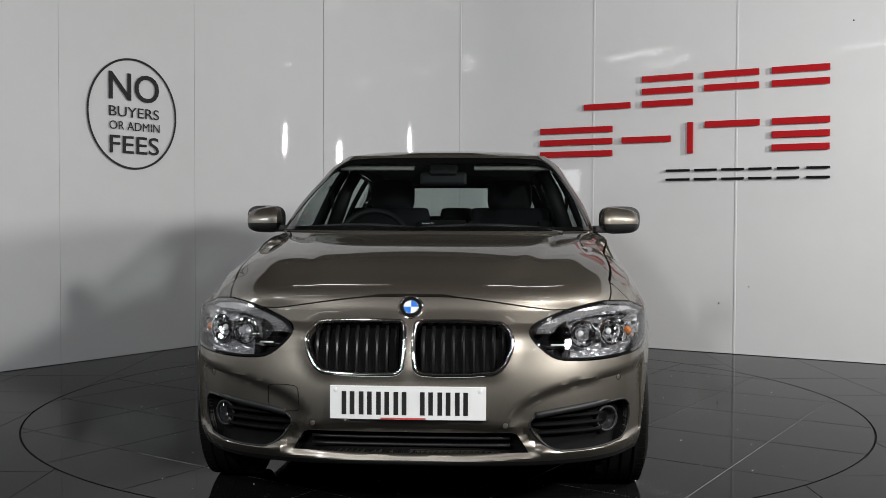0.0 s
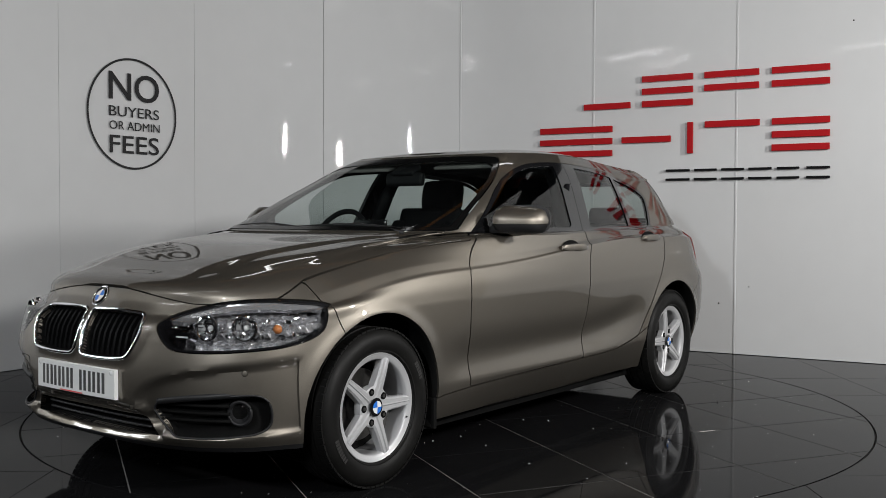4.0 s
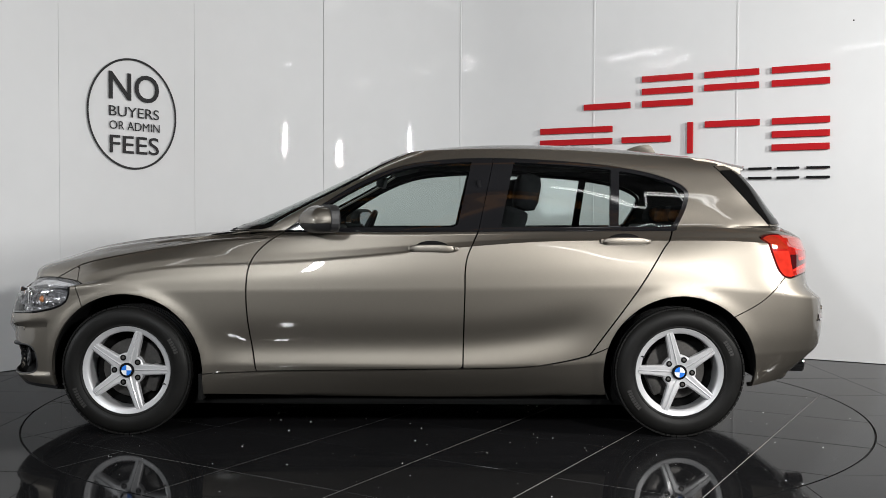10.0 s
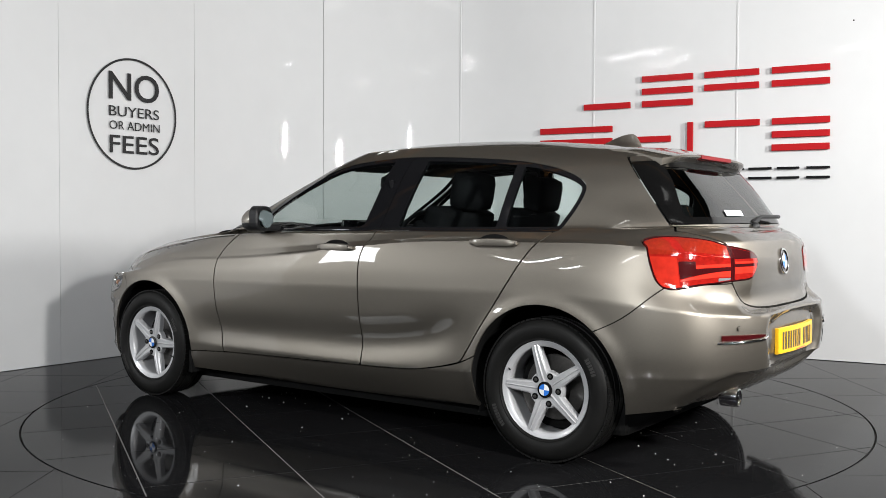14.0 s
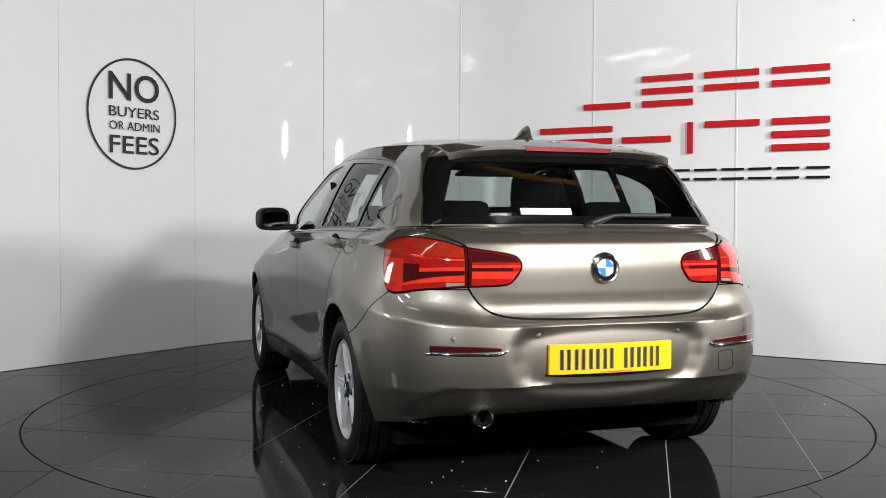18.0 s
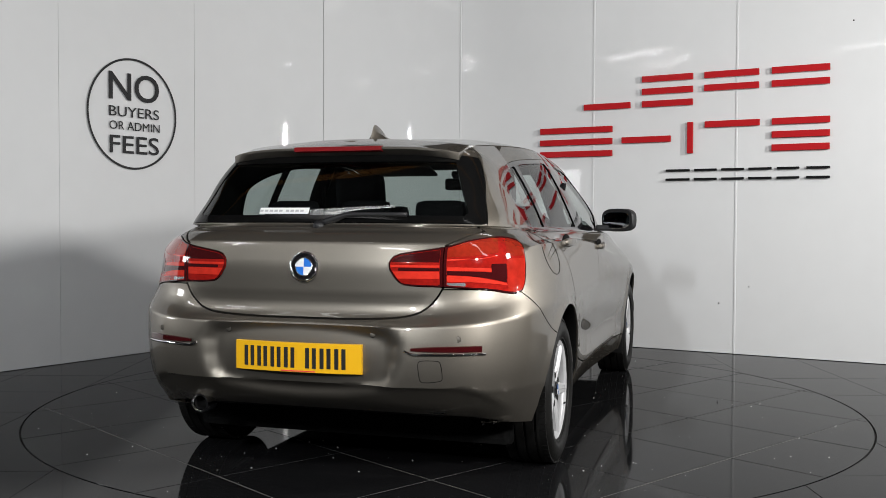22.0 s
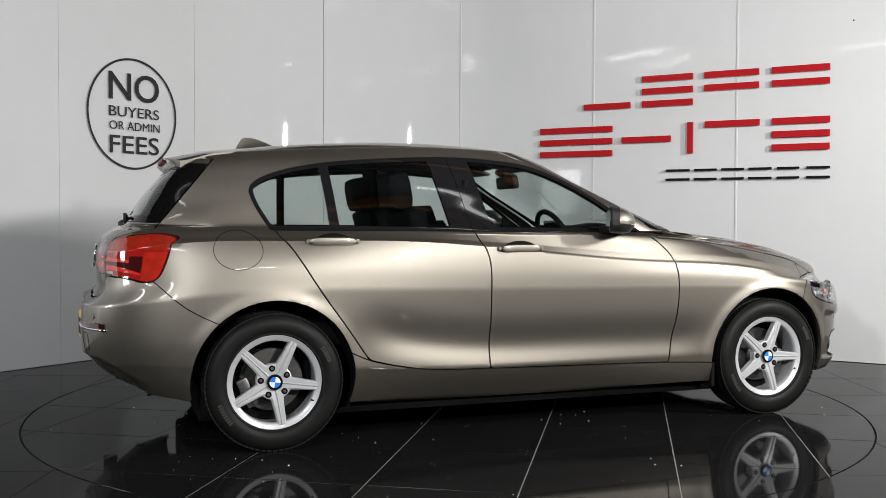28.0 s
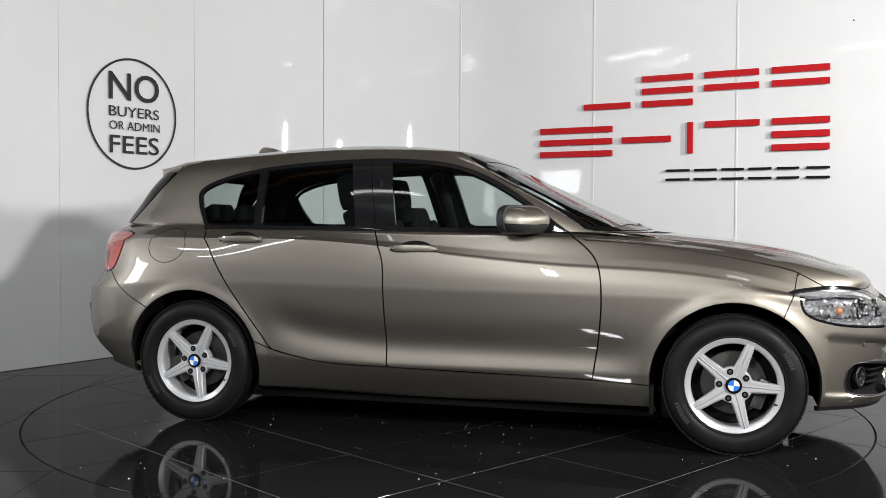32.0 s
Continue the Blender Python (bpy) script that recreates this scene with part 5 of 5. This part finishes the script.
        for y, z in ((.325, .368), (.72, .505)):
            disc("parking_sensor", (on_nose(y, z) + .001, sg * y, z), .011, (1, sg * (.15 if y < .5 else .9), 0), PAINT, front, n=16, dome=.001)
            ring("sensor_ring", (on_nose(y, z) + .0015, sg * y, z), .0105, .0007, (1, sg * (.15 if y < .5 else .9), 0), SHELL, front)
    loop = smooth_loop([(-.47, .492), (-.39, .492), (-.375, .48), (-.375, .41), (-.39, .40), (-.47, .40), (-.485, .41), (-.485, .48)], 3)
    v, f = tube([(on_nose(y, z) + .0004, y, z) for y, z in loop], .0013, 5, closed=True)
    mesh_ob("towing_cover", v, f, SHELL, parent=front, label="square towing eye cover")
    loop = smooth_loop([(-.55, .535), (-.49, .535), (-.48, .525), (-.485, .465), (-.495, .455), (-.555, .46), (-.565, .47), (-.56, .525)], 3)
    v, f = tube([(on_tail(y, z) - .0004, y, z) for y, z in loop], .0013, 5, closed=True)
    mesh_ob("towing_cover", v, f, SHELL, parent=rear, label="square towing eye cover")
    # fuel flap on the right
    v, f = tube([(-1.505 + .108 * math.cos(a), -on_side(-1.505 + .108 * math.cos(a), .915 + .088 * math.sin(a)) - .0003, .915 + .088 * math.sin(a)) for a in np.linspace(0, 2 * math.pi, 41)[:-1]], .0016, 5, closed=True)
    mesh_ob("fuel_flap", v, f, SHELL, parent=car, label="round fuel flap outline")
    # exhaust
    v, f = lathe([(.0275, -.010), (.029, .000), (.033, .004), (.038, .003), (.0405, -.004), (.040, -.07)], 40, "x")
    mesh_ob("exhaust_pipe", [(-2.070 - x, y + .481, z + .308) for x, y, z in v], f, CHROME, parent=rear, label="round chrome exhaust tip", angle=40)
    v, f = lathe([(.0005, -.055), (.027, -.055), (.0275, -.008)], 24, "x")
    mesh_ob("exhaust_bore", [(-2.070 - x, y + .481, z + .308) for x, y, z in v], f, SHELL, parent=rear)
    # mud flaps behind the front wheels and arch fillers
    for sg in (1, -1):
        bm = box_bm(.985, sg * .80, .235, .02, .12, .13, .006)
        part("mud_flap", bm, SHELL, car)


def build_car():
    car = new("car")
    car.empty_display_size = .3
    tagged(car, "bronze-grey metallic five-door hatchback parked on a round turntable", "car")
    gate, front, rear = build_skin(car)
    for ax, sg, ph in ((AXLE, 1, 180), (-AXLE, 1, 3), (AXLE, -1, 180 + 3), (-AXLE, -1, 180 + 8)):
        build_wheel(car, ax, sg, ph)
    build_cabin(car)
    build_fittings(car, gate, front, rear)
    return car


# ---------------------------------------------------------------- room
RING, RING_X, RING_Y = 2.286, .004, .088
WALL_LINE = [(-4.60, -1.06), (-3.515, .415), (-2.789, 1.418), (-2.082, 2.441), (-1.136, 3.245), (.131, 3.270), (1.235, 2.660), (2.271, 2.087), (3.345, 1.493), (4.40, .910), (5.45, .330)]
WALL_TOP = 3.085


def wall_curve():
    """The two straight runs joined by a round corner: its middle, radius and the angles where it begins and ends."""
    a, b = Vector(WALL_LINE[2]), Vector(WALL_LINE[3])
    c, d = Vector(WALL_LINE[7]), Vector(WALL_LINE[6])
    u, w = (b - a).normalized(), (d - c).normalized()
    det = u.x * -w.y + w.x * u.y
    r = d - b
    s1 = (r.x * -w.y + w.x * r.y) / det
    corner = b + u * s1
    half = (math.pi - u.angle(w)) / 2
    # the corner starts at the end of the left run
    rad = s1 / math.tan(half)
    mid = b + Vector((u.y, -u.x)) * rad
    e = corner + (c - d).normalized() * s1
    return mid, rad, math.atan2(*(b - mid).yx), math.atan2(*(e - mid).yx)


def wall_points(i, n=14):
    """Points of the wall's foot along panel i, following the round corner."""
    mid, rad, a0, a1 = wall_curve()
    out = []
    for k in range(n + 1):
        p = Vector(WALL_LINE[i]).lerp(Vector(WALL_LINE[i + 1]), k / n)
        a = math.atan2(*(p - mid).yx)
        if 2 < i < 6 and a1 < a < a0:
            p = mid + rad * Vector((math.cos(a), math.sin(a)))
            nrm = (mid - p).normalized()
        elif i == 5:
            q, u = Vector(WALL_LINE[6]), (Vector(WALL_LINE[6]) - Vector(WALL_LINE[7])).normalized()
            p = q + u * (p - q).dot(u)
            nrm = Vector((-u.y, u.x))
        else:
            u = (Vector(WALL_LINE[i + 1]) - Vector(WALL_LINE[i])).normalized()
            nrm = Vector((u.y, -u.x))
        out.append((p, nrm))
    return out


def circle_cut(poly, r, keep_in):
    """Part of a convex tile inside or outside a circle, its edge followed in short steps."""
    n = 6
    fine = []
    for i, a in enumerate(poly):
        b = poly[(i + 1) % len(poly)]
        for k in range(n):
            fine.append((a[0] + (b[0] - a[0]) * k / n, a[1] + (b[1] - a[1]) * k / n))
    off = (0, 0) if keep_in else (RING_X, RING_Y)
    fine = [(p[0] - off[0], p[1] - off[1]) for p in fine]
    ins = [(math.hypot(*p) < r) == keep_in for p in fine]
    if all(ins):
        return [poly]
    if not any(ins):
        return []

    def cross(a, b):
        lo, hi = 0.0, 1.0
        fa = math.hypot(*a) - r
        for _ in range(30):
            m = (lo + hi) / 2
            p = (a[0] + (b[0] - a[0]) * m, a[1] + (b[1] - a[1]) * m)
            if (math.hypot(*p) - r) * fa > 0:
                lo = m
            else:
                hi = m
        return (a[0] + (b[0] - a[0]) * lo, a[1] + (b[1] - a[1]) * lo)
    runs, cur = [], None
    start = next(i for i in range(len(fine)) if ins[i] and not ins[i - 1])
    for s in range(len(fine)):
        i = (start + s) % len(fine)
        if ins[i]:
            if cur is None:
                cur = [cross(fine[i - 1], fine[i])]
            cur.append(fine[i])
            j = (i + 1) % len(fine)
            if not ins[j]:
                cur.append(cross(fine[i], fine[j]))
                runs.append(cur)
                cur = None
    out = []
    for rn in runs:
        a, b = rn[-1], rn[0]
        a1, a2 = math.atan2(a[1], a[0]), math.atan2(b[1], b[0])
        d = (a2 - a1 + math.pi) % (2 * math.pi) - math.pi
        for k in range(1, 8):
            q = a1 + d * k / 8
            rn.append((r * math.cos(q), r * math.sin(q)))
        out.append([(p[0] + off[0], p[1] + off[1]) for p in rn])
    return out


def tile_piece(poly, parent, z=0.0, thick=.012):
    """One floor tile with a small bevel."""
    c = np.mean(np.array(poly), 0)
    n = len(poly)
    area = sum(poly[i][0] * poly[(i + 1) % n][1] - poly[(i + 1) % n][0] * poly[i][1] for i in range(n))
    if abs(area) < 4e-4:
        return
    if area < 0:
        poly = poly[::-1]
    P = np.array(poly)
    inn = P + (c - P) / (np.linalg.norm(c - P, axis=1, keepdims=True) + 1e-6) * .0009
    tz = random.uniform(-.0003, .0003)
    vs = [(*p, z - thick) for p in P] + [(*p, z - .0012) for p in P] + [(*p, z + tz) for p in inn]
    fs = [tuple(range(2 * n, 3 * n))]
    for i in range(n):
        j = (i + 1) % n
        fs += [(i, j, n + j, n + i), (n + i, n + j, 2 * n + j, 2 * n + i)]
    mesh_ob("tile", vs, fs, TILE, smooth=False, parent=parent)


def build_floor():
    fl = mesh_ob("floor", [(-9, -11, -.014), (9, -11, -.014), (9, 7, -.014), (-9, 7, -.014)], [(0, 1, 2, 3)], DARK_GROUT, smooth=False)
    tagged(fl, "polished black tiled showroom floor", "floor", kind="structure")
    pit = lathe([(RING + .004, -.004), (RING + .004, -.012), (RING - .004, -.012), (RING - .004, -.004)], 180, "z")
    mesh_ob("turntable_joint", [(x + RING_X, y + RING_Y, z) for x, y, z in pit[0]], pit[1], GAP, parent=fl)
    T = .615
    joined_v, joined_f = [], []
    for i in range(-15, 16):
        for j in range(-18, 12):
            x0, y0 = i * T + .20, j * T + .30 
            g = .0013
            poly = [(x0 + g, y0 + g), (x0 + T - g, y0 + g), (x0 + T - g, y0 + T - g), (x0 + g, y0 + T - g)]
            cx, cy = x0 + T / 2, y0 + T / 2
            if abs(cx) > 8.6 or cy > 6.5 or cy < -10.5:
                continue
            near = -4.2 < cy < 4 and abs(cx) < 4.2
            for q in circle_cut(poly, RING + .0045, False):
                if near:
                    tile_piece(q, fl)
                else:
                    o = len(joined_v)
                    joined_v.extend((*p, 0) for p in q)
                    joined_f.append(tuple(range(o, o + len(q))))
    far = mesh_ob("far_tiles", joined_v, joined_f, TILE, smooth=False, parent=fl)
    far["kind"] = "stuff"


def build_turntable():
    base = lathe([(.0005, -.0016), (RING - .006, -.0016), (RING - .006, -.013)], 120, "z")
    tt = mesh_ob("turntable", base[0], base[1], GROUT)
    tagged(tt, "round rotating floor plate laid with polished black tiles", "turntable")
    T, a = .615, radians(59.5)
    ca, sa = math.cos(a), math.sin(a)
    for i in range(-5, 5):
        for j in range(-5, 5):
            x0, y0, g = i * T, j * T - .01, .0026
            poly = [(x0 + g, y0 + g), (x0 + T - g, y0 + g), (x0 + T - g, y0 + T - g), (x0 + g, y0 + T - g)]
            poly = [(x * ca - y * sa, x * sa + y * ca) for x, y in poly]
            for q in circle_cut(poly, RING - .0045, True):
                tile_piece(q, tt)
    # pale dust flecks scattered on the tiles
    vs, fs = [], []
    rnd = random.Random(7)
    for _ in range(330):
        r, a = RING * .97 * math.sqrt(rnd.random()), rnd.uniform(0, 2 * math.pi)
        s = rnd.choice((.0012, .0016, .002, .003, .0042)) * rnd.uniform(.7, 1.2)
        o = len(vs)
        for k in range(5):
            q = 2 * math.pi * k / 5 + a
            vs.append((r * math.cos(a) + s * rnd.uniform(.6, 1.2) * math.cos(q), r * math.sin(a) + s * rnd.uniform(.6, 1.2) * math.sin(q), .0011))
        vs.append((r * math.cos(a), r * math.sin(a), .0011 + s * .7))
        fs += [(o + k, o + (k + 1) % 5, o + 5) for k in range(5)]
    mesh_ob("dust_fleck", vs, fs, WHITE_PLATE, smooth=False, parent=tt)["kind"] = "stuff"
    return tt


def wall_frame(i):
    a, b = Vector((*WALL_LINE[i], 0)), Vector((*WALL_LINE[i + 1], 0))
    u = (b - a).normalized()
    n = Vector((u.y, -u.x, 0))          # into the room
    return a, b, u, n


def build_walls():
    w = new("wall_back")
    tagged(w, "curved wall of glossy white panels", "wall", kind="structure")
    for i in range(len(WALL_LINE) - 1):
        pts = wall_points(i)
        g = .0012 if i < 4 else .003
        ends = (pts[0][0] + (pts[1][0] - pts[0][0]).normalized() * g, pts[-1][0] + (pts[-2][0] - pts[-1][0]).normalized() * g)
        foot = [(ends[0], pts[0][1])] + pts[1:-1] + [(ends[1], pts[-1][1])]
        for name, material, front, back, z0 in (("panel", WALL, 0.0, .012, .004), ("panel_backing", SEAM, -.0145, .06, 0.0)):
            vs, fs = [], []
            nz = 14
            for d in (front, -back):
                for iz in range(nz + 1):
                    z = z0 + (WALL_TOP - z0) * iz / nz
                    vs += [(p.x + n.x * d, p.y + n.y * d, z) for p, n in (foot if name == "panel" else pts)]
            m = len(pts)
            half = m * (nz + 1)
            for iz in range(nz):
                for k in range(m - 1):
                    q = iz * m + k
                    fs.append((q, q + 1, q + m + 1, q + m))
                    fs.append((half + q, half + q + m, half + q + m + 1, half + q + 1))
                for k in (0, m - 1):
                    q = iz * m + k
                    fs.append((q, q + m, half + q + m, half + q) if k == 0 else (q, half + q, half + q + m, q + m))
            for k in range(m - 1):
                q = nz * m + k
                fs.append((q, q + 1, half + q + 1, half + q))
            mesh_ob(name, vs, fs, material, parent=w, angle=30)
        if i >= 5:
            a, b, u, n = wall_frame(i)
            q = Matrix(((u.x, n.x, 0, pts[0][0].x), (u.y, n.y, 0, pts[0][0].y), (0, 0, 1, 0), (0, 0, 0, 1)))
            bm = box_bm(0, .002, WALL_TOP / 2 + .002, .014, .008, WALL_TOP - .004, .0025)
            bmesh.ops.transform(bm, matrix=q, verts=bm.verts[:])
            part("cover_strip", bm, WALL, w)


def build_hall():
    bm = box_bm(0, -9.6, 2.5, 18, .2, 5)
    tagged(part("wall_south", bm, BACKWALL, None), "grey workshop wall behind the camera", "wall", kind="structure")
    for sx, nm in ((-8.9, "wall_west"), (8.9, "wall_east")):
        bm = box_bm(sx, -1.5, 2.5, .2, 16.4, 5)
        tagged(part(nm, bm, BACKWALL, None), "grey workshop side wall", "wall", kind="structure")
    bm = box_bm(0, 6.6, 2.5, 18, .2, 5)
    tagged(part("wall_north", bm, BACKWALL, None), "grey workshop end wall", "wall", kind="structure")
    bm = box_bm(0, -1.5, 5.1, 18, 16.6, .2)
    tagged(part("ceiling", bm, CEILING, None), "dark corrugated workshop roof", "ceiling", kind="structure")
    for y in (-7, -4.2, -1.4, 1.4):
        bm = bmesh.new()
        add_box(bm, 0, y, 4.75, 17.6, .14, .015)
        add_box(bm, 0, y, 4.87, 17.6, .012, .24)
        add_box(bm, 0, y, 4.99, 17.6, .14, .015)
        tagged(part("roof_beam", bm, BEAM, None), "orange steel roof beam", "beam", "roof beams")


def build_flood(eye, target, sx, sy):
    """Flood lamp head on a tripod, just behind its light."""
    st = new("flood_and_fill_stand")
    st.location = (eye[0], eye[1], 0)
    tagged(st, "black flood or fill lamp on a thin tripod stand", "lamp", "flood lamps")
    v, f = tube([(0, 0, .35), (0, 0, eye[2] - sy / 2 - .05)], .014, 10)
    mesh_ob("pole", v, f, BLACK_TRIM, parent=st)
    v, f = lathe([(.0005, .70), (.028, .70), (.030, .66), (.028, .62), (.0005, .62)], 16, "z")
    mesh_ob("collar", v, f, BLACK_TRIM, parent=st)
    for k in range(3):
        a = 2 * math.pi * k / 3 + .5
        v, f = tube([(.02 * math.cos(a), .02 * math.sin(a), .66), (.48 * math.cos(a), .48 * math.sin(a), .012)], .011, 8)
        mesh_ob("leg", v, f, BLACK_TRIM, parent=st)
    m = look((0, 0, eye[2]), Vector(target) - Vector((eye[0], eye[1], 0)))
    part("lamp_head", box_bm(0, 0, .062, sx + .05, sy + .05, .09, .012, m), BLACK_TRIM, st, "black lamp housing", smooth=True)
    part("reflector", box_bm(0, 0, .011, sx, sy, .010, .002, m), BADGE_WHITE, st, "white reflector")


def build_fixture(x, y, z, rz):
    e = new("ceiling_light")
    e.matrix_world = pose(x, y, z, 0, 0, rz)
    tagged(e, "twin tube fluorescent batten light", "lamp", "ceiling lights")
    part("batten", box_bm(0, 0, .035, .16, 1.55, .05, .008), WHITE_PLATE, e)
    for dy in (-.6, .6):
        v, f = tube([(0, dy, .05), (0, dy, 5.005 - z)], .006, 6)
        mesh_ob("hanger", v, f, DARK_METAL, parent=e)
    for dx in (-.05, .05):
        v, f = tube([(dx, -.74, 0), (dx, .74, 0)], .014, 10)
        mesh_ob("tube", v, f, TUBE, parent=e)
    return e


# ---------------------------------------------------------------- signs
def build_signs():
    # red and black fascia letters stand in as plain bars, fixed on the straight panels
    a, b, u, n = wall_frame(7)
    O = Vector((*WALL_LINE[7], 0))
    root = new("wall_sign")
    tagged(root, "raised red and black bar sign on white wall panels", "sign")

    def slab(u0, u1, z0, z1, m, shear=0.0, name="sign_bar", th=.022):
        bm = bmesh.new()
        base = O + n * .014
        vs = []
        for dn in (0, th):
            for uu, zz in ((u0, z0), (u1, z0), (u1 + shear, z1), (u0 + shear, z1)):
                p = base + u * uu + n * dn
                vs.append(bm.verts.new((p.x, p.y, zz)))
        for f in ((0, 1, 2, 3), (7, 6, 5, 4), (0, 4, 5, 1), (1, 5, 6, 2), (2, 6, 7, 3), (3, 7, 4, 0)):
            bm.faces.new([vs[i] for i in f])
        bmesh.ops.recalc_face_normals(bm, faces=bm.faces[:])
        bmesh.ops.bevel(bm, geom=bm.edges[:], offset=.0025, segments=1, affect="EDGES")
        part(name, bm, m, root)

    def stripes(u0, u1, z0, z1, m, rows):
        h = z1 - z0
        for lo, hi in rows:
            slab(u0, u1, z0 + h * lo, z0 + h * hi, m)
    three, two, mid, low, top = ((0, .20), (.40, .60), (.80, 1)), ((.40, .60), (.80, 1)), ((.40, .60),), ((0, .20),), ((.80, 1),)
    for u0, u1, rows in ((-1.262, -.856, low), (-.758, -.340, three), (-.250, .171, two), (.265, .685, two)):
        stripes(u0, u1, 1.980, 2.234, SIGN_RED, rows)
    for u0, u1, rows in ((-1.660, -1.010, three), (-.928, -.515, mid), (-.382, -.336, ((0, 1),)), (-.243, .180, top), (.270, .690, three)):
        stripes(u0, u1, 1.592, 1.843, SIGN_RED, rows)
    for u0, u1 in ((-.554, -.360), (-.324, -.145), (-.110, .065), (.099, .273), (.311, .476), (.525, .694)):
        slab(u0, u1, 1.450, 1.468, SIGN_BLACK)
        slab(u0, u1, 1.377, 1.395, SIGN_BLACK)
    # small scuffs on the wall
    for sx, sy, sz, r in ((3.006, 1.681, 2.541, .006), (2.163, 2.147, .398, .007), (2.365, 2.035, .537, .005)):
        mk = disc("scuff_mark", (sx + n.x * .003, sy + n.y * .003, sz), r, n, SHELL, None, "small dark scuff on the white wall", n=10, rings=1)
        tagged(mk, category="mark", group="wall scuffs")
    # round vinyl sign with lettering
    a, b, u, n = wall_frame(2)
    s = new("round_sign")
    tagged(s, "black vinyl circle with lettering on white wall panel", "sign")
    q = Matrix(((u.x, 0, n.x, a.x + n.x * .0145), (u.y, 0, n.y, a.y + n.y * .0145), (0, 1, 0, 0), (0, 0, 0, 1)))
    cx, cz, rx, rz = .630, 1.859, .412, .426
    vs, fs = [], []
    N = 96
    for i in range(N):
        t = 2 * math.pi * i / N
        for k in (1.0, .962):
            for d in (0, .0015):
                vs.append(q @ Vector((cx + rx * k * math.cos(t), cz + rz * k * math.sin(t), d)))
    for i in range(N):
        j = (i + 1) % N
        A, B = i * 4, j * 4
        fs += [(A + 1, B + 1, B + 3, A + 3), (A, B, B + 1, A + 1), (A + 2, A + 3, B + 3, B + 2)]
    mesh_ob("sign_circle", vs, fs, VINYL, smooth=False, parent=s)
    for text, u0, u1, z0, z1, heavy in (("NO", .409, .873, 1.957, 2.170, .016), ("BUYERS", .411, .871, 1.832, 1.910, .003), ("OR ADMIN", .411, .876, 1.732, 1.797, .0), ("FEES", .415, .869, 1.553, 1.690, .010)):
        c = bpy.data.curves.new("lettering", "FONT")
        c.body, c.extrude, c.offset, c.resolution_u = text, .0008, heavy * .6, 4
        ob = bpy.data.objects.new("lettering", c)
        scene.collection.objects.link(ob)
        dg = bpy.context.evaluated_depsgraph_get()
        me = bpy.data.meshes.new_from_object(ob.evaluated_get(dg))
        bpy.data.objects.remove(ob)
        co = np.array([v.co for v in me.vertices])
        lo, hi = co.min(0), co.max(0)
        for v in me.vertices:
            p = v.co
            v.co = q @ Vector((u0 + (p.x - lo[0]) / (hi[0] - lo[0]) * (u1 - u0), z0 + (p.y - lo[1]) / (hi[1] - lo[1]) * (z1 - z0), .0008 + (p.z - lo[2]) * .8))
        me.materials.clear()
        me.materials.append(VINYL)
        t = new("lettering", me)
        t.parent = s


build_walls()
build_hall()
build_signs()
for bx, by, bz, watts in BATTENS:
    build_fixture(bx, by, bz + .03, 90)
# the fourth stand carries the added, unseen fill lamp on the left
for eye, target, sx, sy, watts, tint in FLOODS:
    build_flood(eye, target, sx, sy)
CAR = build_car()
TABLE = build_turntable()
build_floor()


def motions():
    walk(CAR, [(t, Matrix.Rotation(radians(a), 4, "Z") @ Matrix.Translation((PIVOT_X, 0, 0))) for t, a in TURN])
    walk(TABLE, [(t, Matrix.Translation((RING_X, RING_Y, 0)) @ Matrix.Rotation(radians(a), 4, "Z")) for t, a in TURN])


motions()
